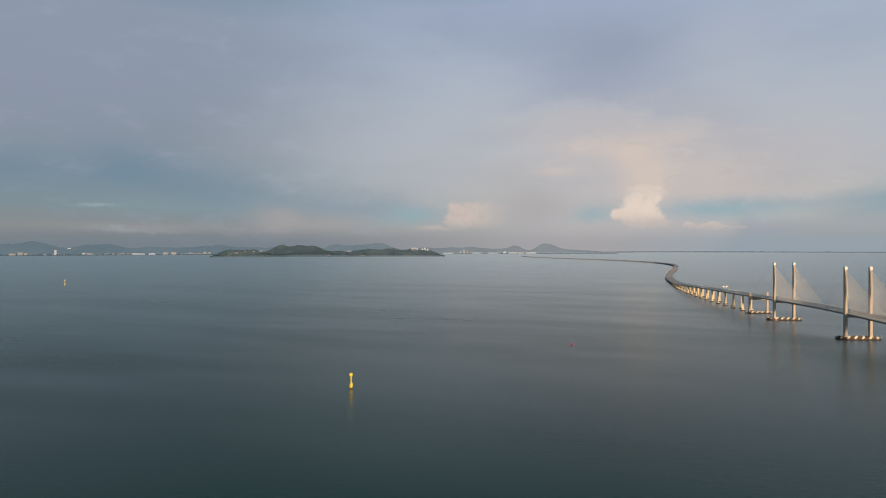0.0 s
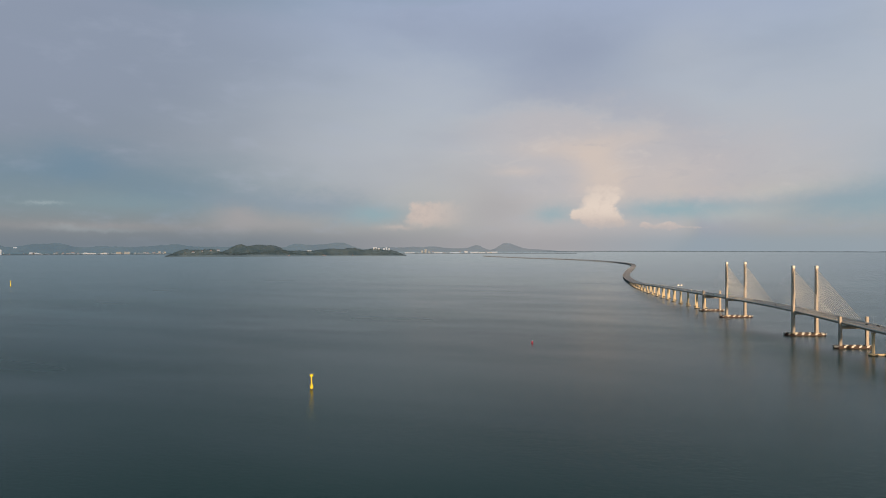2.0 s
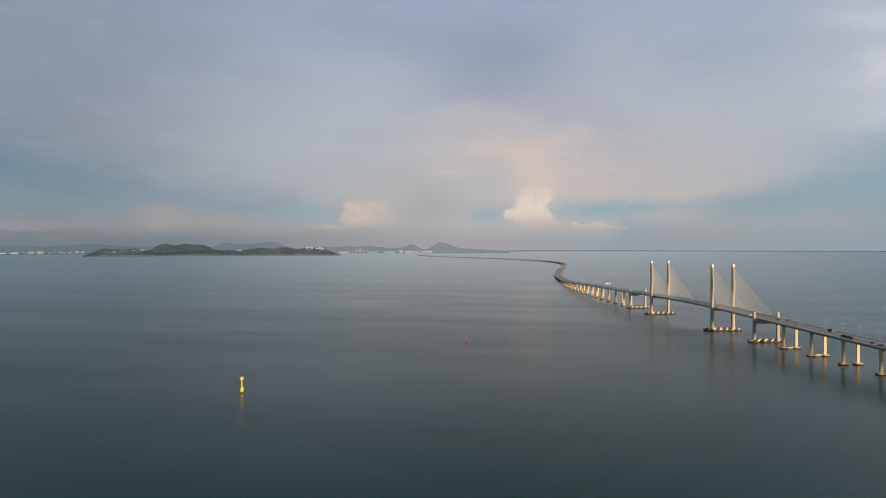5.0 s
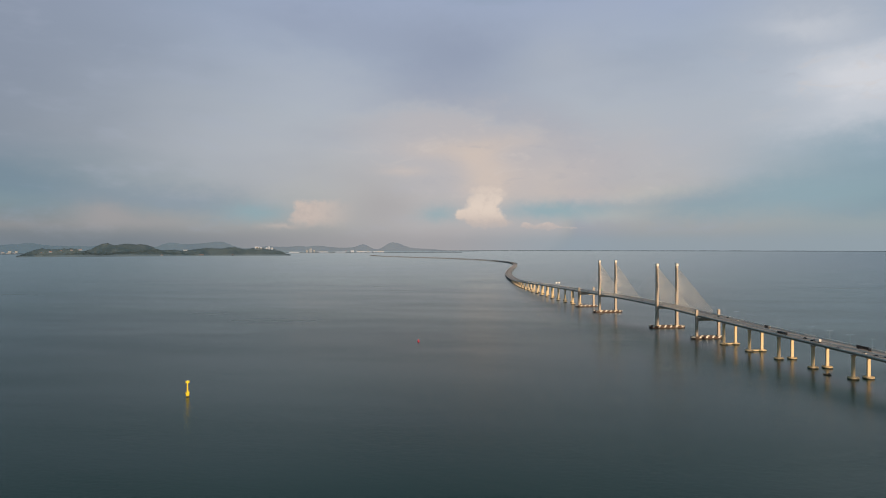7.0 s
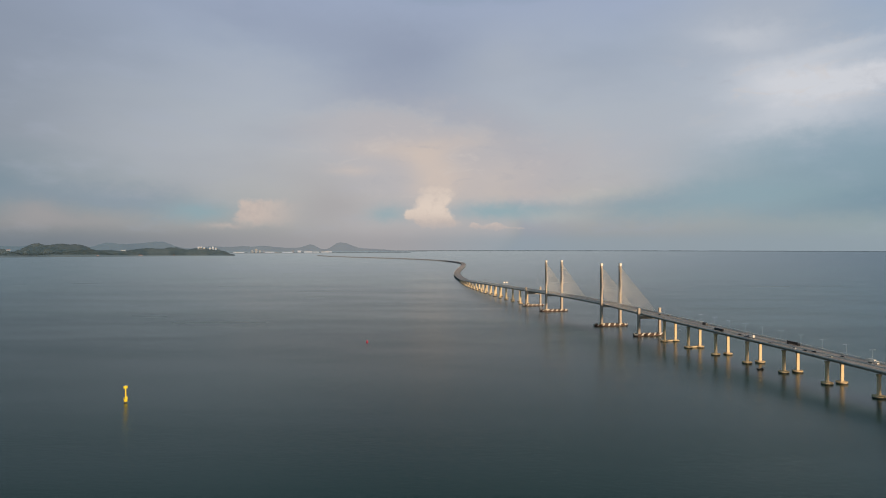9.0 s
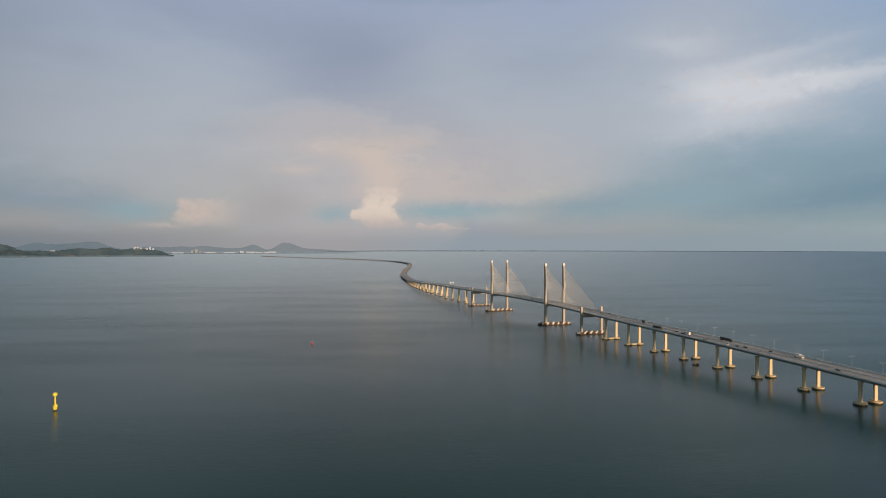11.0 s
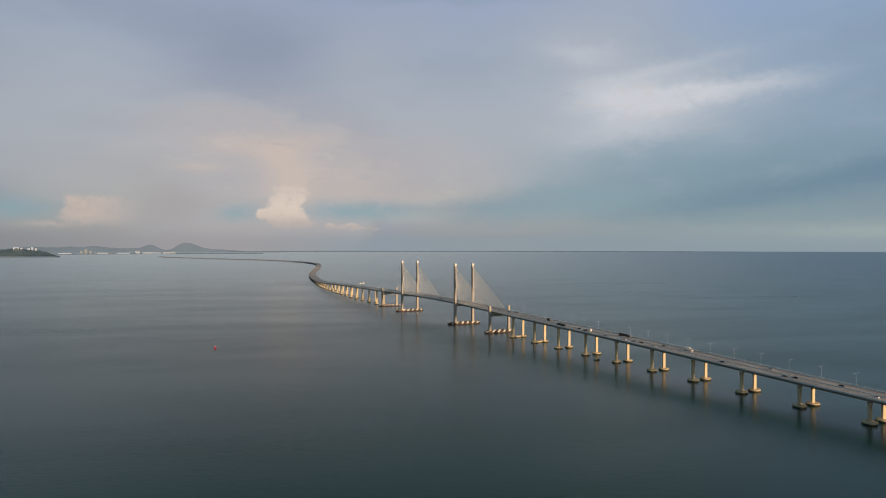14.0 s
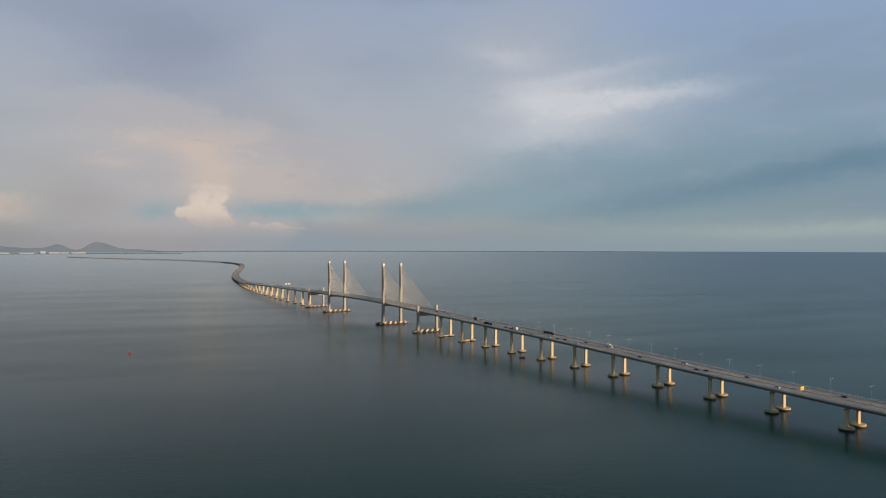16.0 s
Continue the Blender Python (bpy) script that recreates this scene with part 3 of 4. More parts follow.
for k in range(34):  # and on the far side, round the first bend
    s = first + 55.0 * k
    p, side, z = station(s)
    if math.hypot(p.x - EYE[0], p.y - EYE[1]) > NEAR - 40:
        break
    for off in (NEAR_LEG, FAR_LEG):
        q = pier(z - 3.4)
        q.matrix_basis = pose(p.x + side.x * off, p.y + side.y * off, 0, 0, 0, math.degrees(math.atan2(side.y, side.x)))
LAST = first + 55.0 * k


def far_piers():
    bm = bmesh.new()
    s = LAST
    while s < END - 20:
        p, side, z = station(s)
        ahead = Vector((-side.y, side.x))
        for off in (NEAR_LEG, FAR_LEG):
            for wide, deep, lo, hi in ((9, 9, -2, 3), (4.1, 3.2, 3, z - 3.0)):
                c = p + side * off
                rings(bm, [[far(*(c + side * a * wide / 2 + ahead * b * deep / 2), h) for a, b in ((-1, -1), (1, -1), (1, 1), (-1, 1))] for h in (lo, hi)])
        s += 55.0
    tagged(part("far_column", bm, GIRDER_HAZED, deck, "rows of far concrete columns"), kind="stuff")


far_piers()


# ---- pylons, fenders, stays ----
def fender(y, half, wide, name_label):
    """A floating ring of striped blocks round the feet of a tower."""
    root = thing("pier_fender", name_label, "pier fender", "striped fenders", at=pose(0, y, 0))
    bm = bmesh.new()
    rings(bm, [chamfered(2 * half - 4, wide - 4, 3.2, -1.0), chamfered(2 * half - 4, wide - 4, 3.2, 2.3)])
    part("footing", bm, GIRDER, root, "grey concrete footing slab")
    bm = bmesh.new()
    rings(bm, [chamfered(2 * half - 0.3, wide - 0.3, wide * 0.36, -1.0), chamfered(2 * half - 0.3, wide - 0.3, wide * 0.36, 1.6)])
    part("skirt", bm, BLACK, root, "black rubber skirt at the waterline")
    # the outline, walked in even steps
    x, w, ch = half, wide / 2, wide / 2 * 0.72
    corner = [(-x + ch, -w), (x - ch, -w), (x, -w + ch), (x, w - ch), (x - ch, w), (-x + ch, w), (-x, w - ch), (-x, -w + ch)]
    i = 0
    for (ax, ay), (bx, by) in zip(corner, corner[1:] + corner[:1]):
        a, b = Vector((ax, ay)), Vector((bx, by))
        count = max(1, round((b - a).length / 5.0))
        d = (b - a).normalized()
        inw = Vector((-d.y, d.x))
        for j in range(count):
            shift = 0.34 / count  # the black blocks are the longer ones
            p, q = a.lerp(b, j / count + (shift if i % 2 and j else 0)), a.lerp(b, (j + 1) / count + (0 if i % 2 or j == count - 1 else shift))
            lean = d * 1.3
            bm = bmesh.new()
            lo = [p - lean * 0.5, q - lean * 0.5, q - lean * 0.5 + inw * 1.7, p - lean * 0.5 + inw * 1.7]
            hi = [v + lean for v in lo]
            rings(bm, [[(*v, 1.5) for v in lo], [(*v, 3.6) for v in hi]])
            part("fender_block", bm, WHITE if i % 2 else BLACK, root, "white block" if i % 2 else "black block")
            i += 1
    return root


def pylon(y, label):
    root = thing("bridge_pylon", label, "bridge pylon", "cable-stayed pylons", at=pose(0, y, 0))
    road = road_height(y)
    top = 103.4
    for off in (-16.8, 16.8):
        bm = bmesh.new()
        rings(bm, [chamfered(4.2, 5.4, 0.6, 2.2, (off, 0)), chamfered(3.9, 5.0, 0.55, road, (off, 0)), chamfered(3.5, 4.4, 0.5, top - 4.2, (off, 0))])
        leg = part("leg", bm, PYLON, root, "tall pale concrete leg")
        bm = bmesh.new()
        rings(bm, [chamfered(4.1, 5.0, 0.5, top - 4.2, (off, 0)), chamfered(4.1, 5.0, 0.5, top - 0.8, (off, 0)), chamfered(3.2, 4.0, 0.5, top, (off, 0))])
        part("leg_top", bm, WHITE, leg, "white-painted head of the leg")
        bm = bmesh.new()
        rings(bm, [chamfered(7.6, 8.8, 1.0, 2.1, (off, 0)), chamfered(7.0, 8.2, 1.0, 4.0, (off, 0))])
        part("plinth", bm, CONCRETE, root)
    bm = bmesh.new()
    box(bm, (0, 0, road - 4.36), (29.4, 4.0, 1.9), 0.2)
    part("crossbeam", bm, PYLON, root, "concrete crossbeam under the road")
    for off in (-15.6, 15.6):
        for way in (-1, 1):
            for i in range(18):
                along = way * (14.0 + 5.9 * i)
                foot = (math.copysign(15.2, off), along, road_height(y + along) - 0.4)
                head = (math.copysign(16.6, off), way * 1.9, top - 6.0 - (17 - i) * 1.75)
                # the fainter look of the +y fans is put into their radius
                part("stay_cable", rod(bmesh.new(), head, foot, 0.25 if way < 0 else 0.045, seg=5), CABLE, root)
    return root


def anchor_pier(y, label):
    """The last pier of the stayed spans: two posts beside the road that stand up over it, and a beam between them."""
    root = thing("anchor_pier", label, "bridge pier", "anchor piers", at=pose(0, y, 0))
    road = road_height(y)
    for off in (-16.8, 16.8):
        bm = bmesh.new()
        rings(bm, [chamfered(4.0, 3.6, 0.5, 2.2, (off, 0)), chamfered(3.6, 3.2, 0.45, road + 7.4, (off, 0)), chamfered(2.8, 2.6, 0.4, road + 7.9, (off, 0))])
        part("post", bm, PYLON, root, "pale concrete post")
    bm = bmesh.new()
    box(bm, (0, 0, road - 5.9), (30.0, 3.0, 4.4), 0.25)
    part("crossbeam", bm, PYLON, root)
    for off in (-7.6, 7.6):
        part("bearing", box(bmesh.new(), (off, 0, road - 3.55), (2.4, 1.6, 0.3)), BLACK, root, "dark bearing pad")
    return root


for y, lab in ((0.0, "tall twin-legged concrete pylon with pale stay cables"), (MAIN, "twin-legged concrete pylon beside the far side span")):
    pylon(y, lab)
    fender(y, 30.0, 15.0, "long black-and-white striped fender round pylon feet")
for y in (-118.5, MAIN + SIDE):
    anchor_pier(y, "concrete anchor pier with posts rising past the road")
    fender(y, 25.5, 11.0, "black-and-white striped fender round an anchor pier")


# ---- things on the road ----
def street_lamp():
    root = thing("street_lamp", "grey steel street lamp with two arms on the median", "street lamp", "lamps along the median")
    part("pole", rod(bmesh.new(), (0, 0, 0), (0, 0, 12.6), 0.09, 0.06, 8), LAMP, root)
    part("base", box(bmesh.new(), (0, 0, 0.3), (0.5, 0.5, 0.6), 0.05), LAMP, root)
    for s in (-1, 1):
        bm = bmesh.new()
        rod(bm, (0, 0, 12.5), (s * 0.5, 0, 12.9), 0.08)
        rod(bm, (s * 0.5, 0, 12.9), (s * 2.4, 0, 13.05), 0.07)
        arm = part("arm", bm, LAMP, root)
        part("lamp_head", box(bmesh.new(), (s * 2.9, 0, 13.0), (1.1, 0.42, 0.24), 0.05), LAMP, arm)
    return root


lamp = None
y = -736.2 - 27.5 * 3
while y < 900:
    if not (-130 < y < 372):
        p, side, z = station(run_at(y))
        m = pose(p.x, p.y, z + 0.85, 0, 0, math.degrees(math.atan2(side.y, side.x)))
        if lamp is None:
            lamp = street_lamp()
            lamp.matrix_basis = m
        else:
            copy_thing(lamp, m)
    y += 27.5


def wheel(parent, x, y, r=0.34, w=0.24):
    bm = bmesh.new()
    rod(bm, (x - w / 2, y, r), (x + w / 2, y, r), r, seg=14)
    t = part("wheel", bm, TYRE, parent)
    part("rim", rod(bmesh.new(), (x - w / 2 - 0.01, y, r), (x + w / 2 + 0.01, y, r), r * 0.6, seg=10), STEEL, t)


def car(paint, label):
    root = thing("car", label, "car", "vehicles on the bridge")
    bm = bmesh.new()
    prof = ((-2.2, 0.35, 0.62), (-2.15, 0.85, 0.9), (-0.95, 0.92, 0.95), (1.3, 0.94, 0.98), (2.1, 0.88, 0.95), (2.2, 0.4, 0.6))
    rings(bm, [[(-0.88, yy, 0.28), (0.88, yy, 0.28), (0.9, yy, h2 * 0.75), (0.84, yy, h2), (-0.84, yy, h2), (-0.9, yy, h2 * 0.75)] for yy, h, h2 in prof])
    part("body", bm, paint, root)
    bm = bmesh.new()
    rings(bm, [[(-0.8, -1.2, 0.93), (0.8, -1.2, 0.93), (0.8, 1.75, 0.93), (-0.8, 1.75, 0.93)], [(-0.64, -0.45, 1.42), (0.64, -0.45, 1.42), (0.64, 1.15, 1.42), (-0.64, 1.15, 1.42)]])
    cab = part("cabin", bm, GLASS, root, "dark window glass")
    bm = bmesh.new()
    box(bm, (0, 0.35, 1.45), (1.3, 1.65, 0.07), 0.02)
    part("roof", bm, paint, cab)
    for x in (-0.8, 0.8):
        for yy in (-1.35, 1.35):
            wheel(root, x, yy)
        part("headlight", box(bmesh.new(), (x * 0.8, -2.2, 0.68), (0.36, 0.1, 0.16)), WHITE, root)
    return root


def lorry(box_paint, cab_paint, label, long=12.0):
    root = thing("lorry", label, "lorry", "vehicles on the bridge")
    part("chassis", box(bmesh.new(), (0, 0, 0.95), (1.0, long + 2.2, 0.3)), BLACK, root)
    part("cargo_box", box(bmesh.new(), (0, 1.3, 2.55), (2.5, long, 2.8), 0.06), box_paint, root)
    bm = bmesh.new()
    y0 = -long / 2 + 0.2
    rings(bm, [[(-1.22, y0 - 1.9, 0.6), (1.22, y0 - 1.9, 0.6), (1.22, y0 + 0.3, 0.6), (-1.22, y0 + 0.3, 0.6)], [(-1.22, y0 - 1.95, 1.7), (1.22, y0 - 1.95, 1.7), (1.22, y0 + 0.3, 1.7), (-1.22, y0 + 0.3, 1.7)],
               [(-1.1, y0 - 1.5, 3.1), (1.1, y0 - 1.5, 3.1), (1.1, y0 + 0.2, 3.2), (-1.1, y0 + 0.2, 3.2)]])
    cab = part("cab", bm, cab_paint, root)
    bm = bmesh.new()
    rings(bm, [[(-1.05, y0 - 2.0, 1.75), (1.05, y0 - 2.0, 1.75), (1.05, y0 - 1.9, 1.75), (-1.05, y0 - 1.9, 1.75)], [(-0.98, y0 - 1.66, 2.8), (0.98, y0 - 1.66, 2.8), (0.98, y0 - 1.56, 2.8), (-0.98, y0 - 1.56, 2.8)]])
    part("windscreen", bm, GLASS, cab, "dark windscreen")
    for x in (-1.0, 1.0):
        for yy in (y0 - 0.9, long / 2 - 0.6, long / 2 + 0.7):
            wheel(root, x, yy, 0.5, 0.3)
    return root


def set_on_road(ob, y, off):
    """Sets a vehicle down in its lane; the carriageway on the sea side of the bridge runs towards -y."""
    p, side, z = station(run_at(y))
    slope = math.degrees(math.atan2(road_height(y + 4) - road_height(y - 4), 8))
    heading = math.degrees(math.atan2(side.y, side.x))
    ob.matrix_basis = pose(p.x + side.x * off, p.y + side.y * off, z + 0.014, 0, 0, heading) @ pose(0, 0, 0, slope) @ pose(0, 0, 0, 0, 0, 0 if off > 0 else 180)


PAINTS = {"white": CAR_WHITE, "black": CAR_DARK, "grey": CAR_GREY}
for yy, off, tint in ((-139, 4.0, "black"), (-177, 7.4, "white"), (-150, 11.0, "black"), (-319, -3.6, "black"), (-334, -7.3, "black"), (-376, -11.0, "black"), (-405, -7.3, "white"), (-419, -7.3, "black"),
                      (-427, -3.6, "black"), (-450, -7.3, "white"), (-453, 3.6, "black"), (-536, -7.3, "black"), (-576, 7.2, "white"), (-599, -7.3, "black"), (-606, -3.6, "black"), (-672, -7.3, "white"),
                      (-640, 4.0, "black"), (-715, 7.2, "black"), (30, 4.0, "white"), (150, 7.2, "grey"), (80, -4.0, "black"), (-90, -7.3, "grey"), (330, -7.3, "black"), (505, 7.3, "white"), (690, -7.3, "white"),
                      (760, 7.3, "white"), (850, -3.6, "grey"), (960, 7.3, "white")):
    set_on_road(car(PAINTS[tint], tint + " passenger car driving on the bridge"), yy, off)
for yy, off, body, cab, long, lab in ((-388, 7.0, CAR_DARK, CAR_DARK, 13.0, "long dark lorry driving on the bridge"), (-483, 6.8, CAR_WHITE, CAR_WHITE, 6.5, "white box van driving on the bridge"),
                                      (-342, -7.0, CAR_WHITE, CAR_GREY, 6.0, "small white lorry driving on the bridge"), (-244, 4.0, CAR_DARK, CAR_GREY, 5.0, "short dark lorry driving on the bridge"),
                                      (-290, -10.6, CAR_DARK, CAR_WHITE, 14.0, "dark articulated lorry with a white cab on the bridge")):
    set_on_road(lorry(body, cab, lab, long), yy, off)


def road_sign():
    p, side, z = station(run_at(-695))
    root = thing("road_sign", "yellow road sign board on two posts at the parapet", "road sign", at=pose(-13.8, -695, z))
    for x in (-1.1, 1.1):
        part("post", rod(bmesh.new(), (x * 0.9, 0, 0), (x * 0.9, 0, 6.7), 0.11, seg=8), STEEL, root)
    part("board", box(bmesh.new(), (0, -0.17, 5.3), (4.8, 0.1, 2.9), 0.03), YELLOW, root)
    part("symbol_bar", box(bmesh.new(), (0, -0.225, 5.3), (3.0, 0.008, 0.3)), BLACK, root, "dark bar on the board")


road_sign()


def gantry():
    y = 585.0
    p, side, z = station(run_at(y))
    root = thing("sign_gantry", "steel gantry with two white sign boards over the road", "sign gantry", at=pose(p.x, p.y, z))
    for x in (0.0, 13.9):
        part("post", rod(bmesh.new(), (x, 0, 0), (x, 0, 8.6), 0.25, seg=8), STEEL, root)
    part("beam", box(bmesh.new(), (6.95, 0, 8.2), (14.2, 0.5, 0.6)), STEEL, root)
    for x in (2.6, 9.8):
        part("board", box(bmesh.new(), (x, -0.4, 8.3), (4.2, 0.14, 3.2), 0.04), WHITE, root, "white sign board")


gantry()


def green_sign():
    y = 262.0
    z = station(run_at(y))[2]
    root = thing("sign_gantry", "steel gantry with one green direction board over the road", "sign gantry", at=pose(0, y, z))
    for x in (-14.0, 0.0):
        part("post", rod(bmesh.new(), (x, 0, 0), (x, 0, 8.4), 0.22, seg=8), STEEL, root)
    part("beam", box(bmesh.new(), (-7.0, 0, 7.9), (14.4, 0.4, 0.5)), STEEL, root)
    part("board", box(bmesh.new(), (-5.4, -0.32, 7.7), (6.4, 0.12, 2.6), 0.04), GREEN, root, "green direction board")
    for h in (7.2, 8.1):
        part("writing_bar", box(bmesh.new(), (-5.4, -0.386, h), (4.2, 0.008, 0.35)), WHITE, root, "white bar of unreadable writing")


green_sign()


# ---- things on the water ----
def beacon(at, k=1.0):
    """A round base with a notch, a slim mast and a drum at the top."""
    root = thing("sea_beacon", "yellow steel beacon tower standing in the sea", "sea beacon", "yellow beacons", at=at)

    def turned(*profile):
        return lathe(bmesh.new(), [(r * k, h * k) for r, h in profile], 16)

    base = part("base", turned((1.3, -1.5), (1.3, 2.6), (1.1, 2.8)), YELLOW, root)
    part("fouling", turned((1.33, -1.2), (1.34, 0.5), (1.31, 0.7)), STAIN, base, "dark band at the waterline")
    part("platform", turned((1.7, 2.75), (1.7, 3.0)), YELLOW, root)
    for i in range(8):
        a = i * math.pi / 4
        x, y = 1.6 * k * math.cos(a), 1.6 * k * math.sin(a)
        part("rail_post", rod(bmesh.new(), (x, y, 2.95 * k), (x, y, 4.1 * k), 0.06 * k, seg=5), YELLOW, root)
    bm = bmesh.new()
    for h in (3.5, 4.1):
        ring = [(1.6 * k * math.cos(i * math.pi / 4), 1.6 * k * math.sin(i * math.pi / 4), h * k) for i in range(9)]
        for p, q in zip(ring, ring[1:]):
            rod(bm, p, q, 0.05 * k, seg=5)
    part("rail", bm, YELLOW, root)
    for x in (-0.25, 0.25):
        part("ladder_rail", rod(bmesh.new(), (x * k, -1.4 * k, -1.0 * k), (x * k, -1.4 * k, 3.4 * k), 0.05 * k, seg=5), STEEL, base)
    part("box", box(bmesh.new(), (0.7 * k, -0.6 * k, 4.0 * k), (1.3 * k, 1.2 * k, 2.0 * k), 0.06 * k), YELLOW, root)
    part("mast", rod(bmesh.new(), (0, 0, 2.9 * k), (0, 0, 12.0 * k), 0.55 * k, 0.45 * k, 12), YELLOW, root)
    part("drum", turned((0.6, 11.6), (1.55, 12.0), (1.65, 12.3), (1.65, 13.7), (1.45, 13.9)), YELLOW, root, "yellow drum topmark")
    part("lantern", turned((0.28, 13.85), (0.28, 14.4), (0.1, 14.55)), WHITE, root)
    return root


beacon(pose(-640.9, -379.8, 0, 0, 0, 14))


def far_pose(x, y):
    """The pose and the shrinking of a thing that stands on the far sea."""
    p = far(x, y, 0)
    r = math.hypot(x - EYE[0], y - EYE[1])
    return pose(*p), math.hypot(p[0] - EYE[0], p[1] - EYE[1]) / r


m, k = far_pose(-2075, 1133)
beacon(m, k * 1.3)


def buoy():
    root = thing("sea_buoy", "red navigation buoy floating on the sea", "sea buoy", at=pose(-410.6, -91.1, 0) @ Matrix.Diagonal((0.9, 0.9, 0.75, 1)))
    part("float", lathe(bmesh.new(), ((1.3, -0.7), (1.7, -0.2), (1.7, 0.7), (1.2, 1.0)), 18), RED, root)
    bm = bmesh.new()
    for i in range(4):
        a = math.pi / 4 + i * math.pi / 2
        rod(bm, (1.0 * math.cos(a), 1.0 * math.sin(a), 0.9), (0.3 * math.cos(a), 0.3 * math.sin(a), 4.0), 0.14)
    part("tower", bm, RED, root)
    part("daymark", lathe(bmesh.new(), ((1.1, 1.6), (0.55, 3.4), (0.5, 3.5)), 12), RED, root)
    part("light", lathe(bmesh.new(), ((0.28, 3.9), (0.28, 4.5), (0.1, 4.7)), 10), WHITE, root)


buoy()


def boat(x, y, turn, label):
    root = thing("boat", label, "boat", "small boats", at=pose(x, y, 0, 0, 0, turn) @ Matrix.Diagonal((0.65, 0.65, 0.65, 1)))
    bm = bmesh.new()
    rings(bm, [[(-w, yy, h), (-w * 0.7, yy, -0.3), (w * 0.7, yy, -0.3), (w, yy, h)] for yy, w, h in ((-5, 1.2, 1.3), (-2, 1.6, 1.1), (2, 1.5, 1.3), (4.5, 0.8, 1.8), (5.8, 0.1, 2.3))])
    part("hull", bm, HULL, root)
    part("wheelhouse", box(bmesh.new(), (0, -2.0, 2.1), (1.9, 3.0, 2.0), 0.1, 0.92), HULL, root)
    part("wheelhouse_roof", box(bmesh.new(), (0, -2.0, 3.17), (2.2, 3.4, 0.14)), GIRDER, root)
    part("mast", rod(bmesh.new(), (0, 0.6, 1.0), (0, 0.6, 5.2), 0.07), STEEL, root)


boat(-21, -374, 60, "small dark fishing boat moored by a bridge pier")
boat(-26.5, 206, 100, "small dark boat lying beside a striped fender")


# ---- the far side of the strait ----
def wooded(name, az0, az1, r0, r1, hills, mat, label, category, rough=6.0, cols=220, rows=18, seed=0.0, steep=14, front=False):
    """Land between two azimuths and distances: the sum of rounded hills (azimuth, distance, width in degrees, depth, height) with a broken canopy.
    front: the land ends on its ridge."""
    bm = bmesh.new()
    grid = []
    for j in range(rows + 1):
        v = j / rows
        r = r0 + (r1 - r0) * v
        row = []
        for i in range(cols + 1):
            u = i / cols
            az = az0 + (az1 - az0) * u
            edge = min(1.0, steep * u, steep * (1 - u)) ** 0.6 * (v if front else min(1.0, 7 * v, 7 * (1 - v) + 0.05) ** 0.6)
            h = 0.0
            for a, rr, wa, wr, hh in hills:
                h += hh * math.exp(-((az - a) / wa) ** 2 - (0.0 if front else ((r - rr) / wr) ** 2))
            deep = r1 if front else r
            n1 = noise.noise(Vector((az * 0.9, deep / 900, seed)))
            n2 = noise.noise(Vector((az * 4.3, deep / 160, seed + 5)))
            n3 = noise.noise(Vector((az * 13.0, deep / 60, seed + 9)))
            h = h * (1 + 0.22 * n1) + rough * (1.0 * n2 + 0.8 * n3 + 0.9)
            row.append(bm.verts.new(far(*bearing(az, r, max(-2.0, h * edge - 2.0)))))
        grid.append(row)
    for a, b in zip(grid, grid[1:]):
        for i in range(cols):
            bm.faces.new((a[i], a[i + 1], b[i + 1], b[i])).smooth = True
    bmesh.ops.recalc_face_normals(bm, faces=bm.faces)
    if sum(f.normal.z for f in bm.faces) < 0:
        bmesh.ops.reverse_faces(bm, faces=bm.faces)
    return tagged(part(name, bm, mat), label, category, kind="structure")


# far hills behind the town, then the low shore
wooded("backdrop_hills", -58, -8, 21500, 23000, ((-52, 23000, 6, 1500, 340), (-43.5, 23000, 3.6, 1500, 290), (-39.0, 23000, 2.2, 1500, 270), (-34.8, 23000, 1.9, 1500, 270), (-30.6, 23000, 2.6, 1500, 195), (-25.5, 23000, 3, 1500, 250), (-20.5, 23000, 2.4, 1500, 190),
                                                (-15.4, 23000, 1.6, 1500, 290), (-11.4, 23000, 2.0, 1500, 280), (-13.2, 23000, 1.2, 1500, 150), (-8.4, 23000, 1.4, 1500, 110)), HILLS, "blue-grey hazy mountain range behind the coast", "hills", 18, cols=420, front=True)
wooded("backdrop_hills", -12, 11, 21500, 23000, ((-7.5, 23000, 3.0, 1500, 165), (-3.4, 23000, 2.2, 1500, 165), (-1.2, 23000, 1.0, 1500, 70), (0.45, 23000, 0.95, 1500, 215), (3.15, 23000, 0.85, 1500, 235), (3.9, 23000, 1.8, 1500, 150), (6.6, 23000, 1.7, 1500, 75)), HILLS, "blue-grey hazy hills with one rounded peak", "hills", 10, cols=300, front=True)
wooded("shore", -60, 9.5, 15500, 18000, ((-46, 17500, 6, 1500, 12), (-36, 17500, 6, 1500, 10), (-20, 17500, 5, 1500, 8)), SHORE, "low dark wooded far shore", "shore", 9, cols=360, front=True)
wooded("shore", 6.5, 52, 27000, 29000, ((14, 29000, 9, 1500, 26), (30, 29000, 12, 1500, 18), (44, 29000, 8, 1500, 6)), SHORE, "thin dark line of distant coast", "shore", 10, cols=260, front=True)
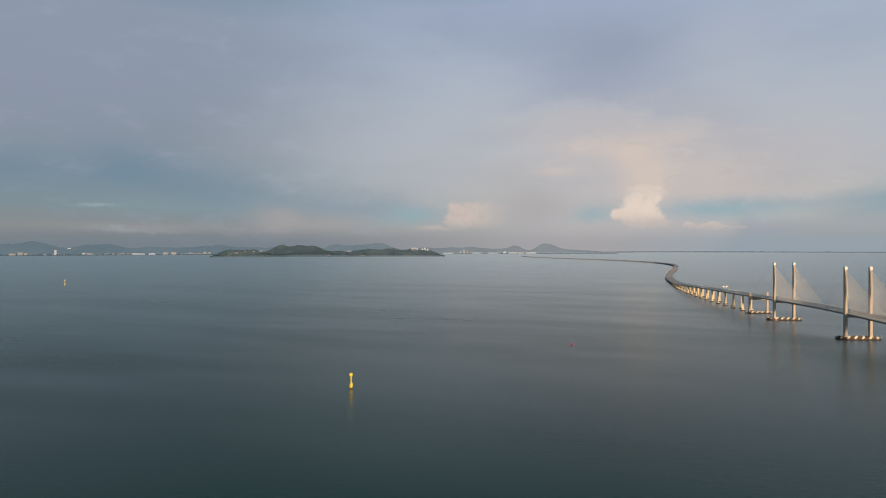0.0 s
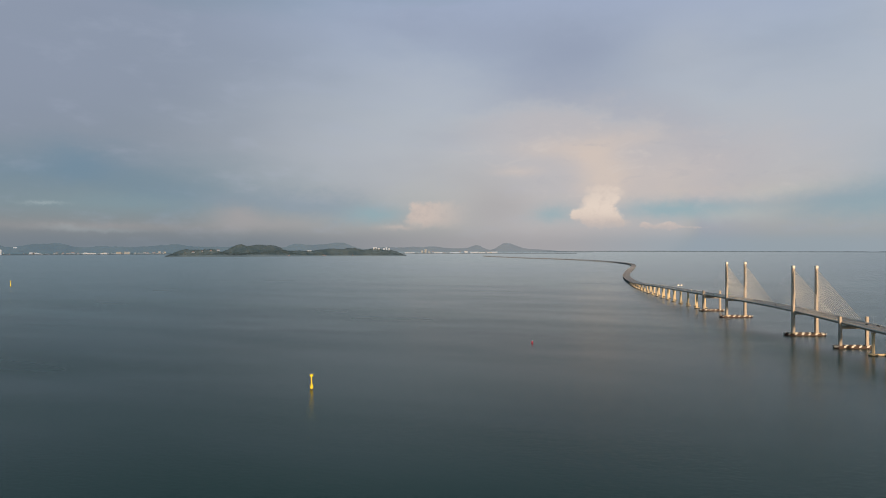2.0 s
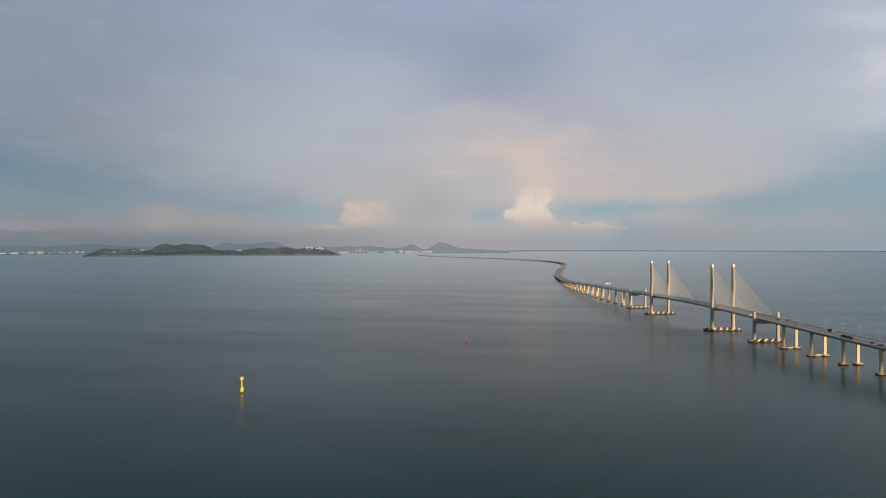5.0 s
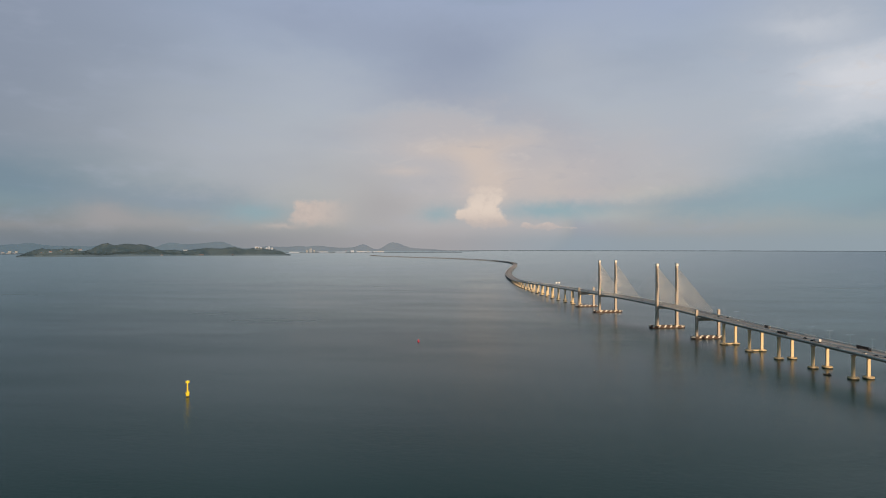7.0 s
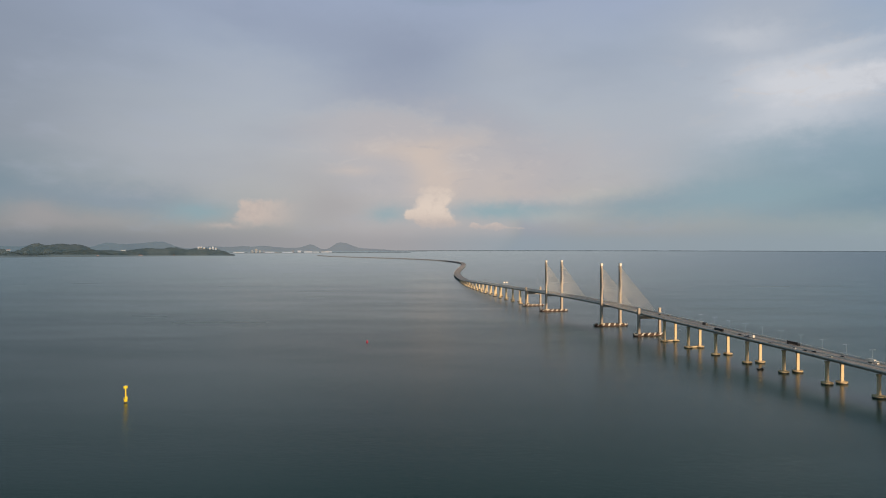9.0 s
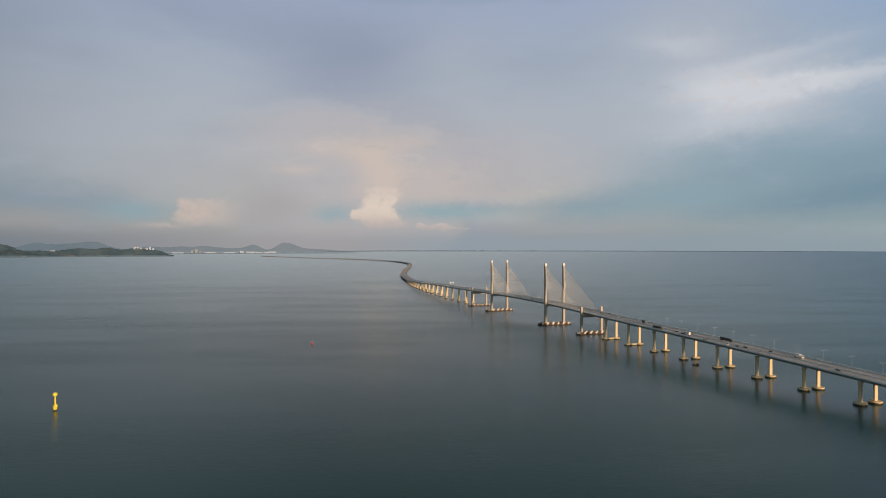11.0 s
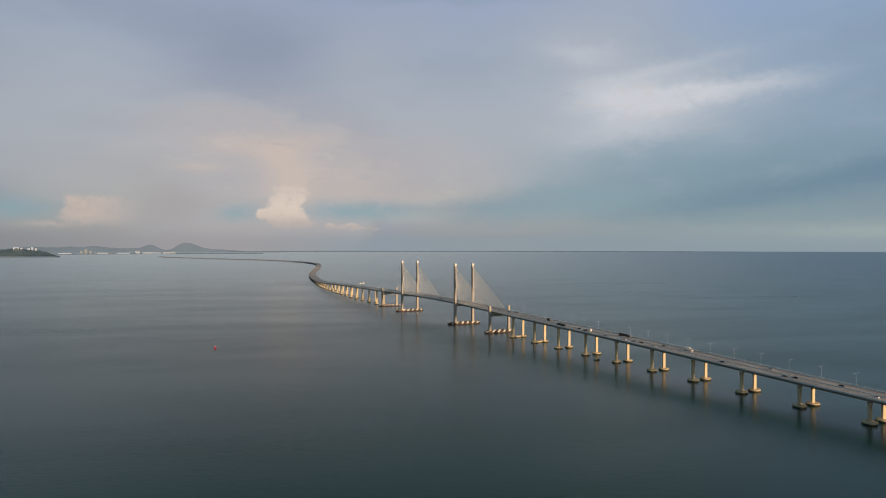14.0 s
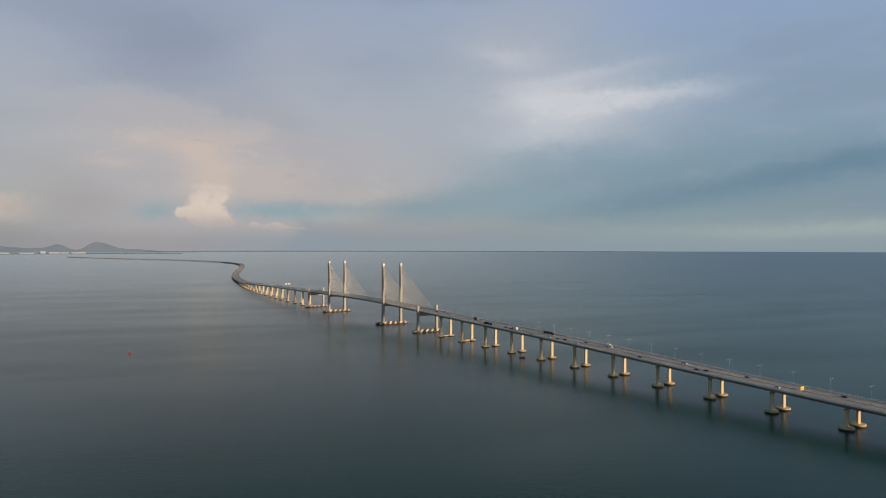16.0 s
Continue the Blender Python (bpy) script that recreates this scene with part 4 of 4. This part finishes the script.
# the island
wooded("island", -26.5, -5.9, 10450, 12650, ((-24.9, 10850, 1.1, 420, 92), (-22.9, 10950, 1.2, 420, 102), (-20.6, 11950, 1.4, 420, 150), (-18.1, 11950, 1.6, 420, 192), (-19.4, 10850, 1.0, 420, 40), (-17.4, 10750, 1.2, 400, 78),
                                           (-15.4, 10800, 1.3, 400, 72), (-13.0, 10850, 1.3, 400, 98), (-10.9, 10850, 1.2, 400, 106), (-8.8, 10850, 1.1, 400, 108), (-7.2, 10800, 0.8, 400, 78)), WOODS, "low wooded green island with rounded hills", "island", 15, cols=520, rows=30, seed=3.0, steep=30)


def building(az, r, wide, deep, tall, base=0.0, roof=None, label="small pale building on the far shore", mat=None):
    root = thing("building", label, "building", "far town")
    x, y, _ = bearing(az, r)
    s, c = math.sin(radians(az)), math.cos(radians(az))

    def slab(bm, w, d, lo, hi, grow=1.0, shift=0.0):
        rings(bm, [[far(x + c * a * w / 2 * q + s * (b * d / 2 * q + shift), y - s * a * w / 2 * q + c * (b * d / 2 * q + shift), base + h) for a, b in ((-1, -1), (1, -1), (1, 1), (-1, 1))] for h, q in ((lo, 1.0), (hi, grow))])
        return bm

    part("wall", slab(bmesh.new(), wide, deep, -6, tall), mat or PLASTER, root)
    part("roof", slab(bmesh.new(), wide * 1.04, deep * 1.04, tall, tall + (6 if roof else 2), 0.5 if roof else 1.0), roof or PLASTER, root)
    floors = int(tall / 16)
    for i in range(floors):
        part("window_band", slab(bmesh.new(), wide * 0.9, 1.0, tall * (i + 0.35) / floors, tall * (i + 0.65) / floors, 1.0, -deep / 2 - 0.6), GIRDER, root)
    return root


rnd = random.Random(5)
for i in range(210):
    az = rnd.choice((rnd.uniform(-52, -27), rnd.uniform(-36, -26.5), rnd.uniform(-6.0, 2.4)))
    building(az, rnd.uniform(16300, 17600), rnd.uniform(14, 70), 60, rnd.choice((4, 5, 6, 8, 9, 14)), rnd.choice((6, 9, 14, 20, 30)), ROOF if rnd.random() < 0.3 else None)
# azimuth, width, height, base
for az, w, h, base in ((-40.6, 120, 34, 8), (-40.1, 90, 58, 10), (-39.75, 70, 40, 12), (-29.95, 110, 46, 8), (-29.35, 120, 52, 8), (-26.9, 60, 46, 18), (-26.5, 50, 40, 22), (-4.47, 50, 66, 10), (-4.15, 60, 96, 10), (-3.85, 40, 60, 10)):
    building(az, 16200, w, 70, h, base, label="pale block of flats on the far shore")
for az, w, h, base in ((-37.82, 40, 104, 10), (-36.9, 70, 14, 150), (-35.9, 60, 24, 26), (-35.5, 90, 12, 22), (-32.0, 260, 18, 14), (-31.0, 130, 22, 12), (-14.6, 100, 20, 60), (-0.46, 90, 42, 16), (-5.6, 260, 16, 12), (-3.0, 220, 18, 14), (-1.5, 260, 14, 14), (0.3, 210, 26, 14), (1.0, 160, 18, 14), (1.7, 150, 20, 14), (2.1, 170, 28, 14)):
    building(az, 16150, w, 70, h, base, label="tall white tower on the far shore" if h > 80 else "long white shed on the far shore", mat=CHALK)
for az, w, h in ((8.4, 120, 12), (9.2, 140, 14), (10.1, 90, 10), (13.8, 70, 9)):
    building(az, 27500, w, 70, h, 20, label="tiny pale building on the distant coast")
for az, r, w, h, base in ((-8.75, 10800, 70, 46, 98), (-8.42, 10810, 30, 30, 104), (-7.95, 10800, 30, 26, 104), (-7.72, 10850, 26, 42, 104), (-7.48, 10850, 24, 30, 100)):
    building(az, r, w, 40, h, base, label="white hotel block among the island's trees", mat=CHALK)
for az, r, w, h, base in ((-24.9, 10650, 40, 8, 50), (-24.3, 10650, 46, 9, 62), (-23.6, 10750, 40, 8, 76), (-22.9, 10750, 36, 8, 84), (-22.3, 10750, 50, 9, 92), (-16.4, 10500, 34, 9, 4), (-13.3, 10500, 70, 10, 4), (-10.8, 10500, 30, 9, 4)):
    building(az, r, w, 40, h, base, ROOF, label="house with a clay roof on the wooded island")
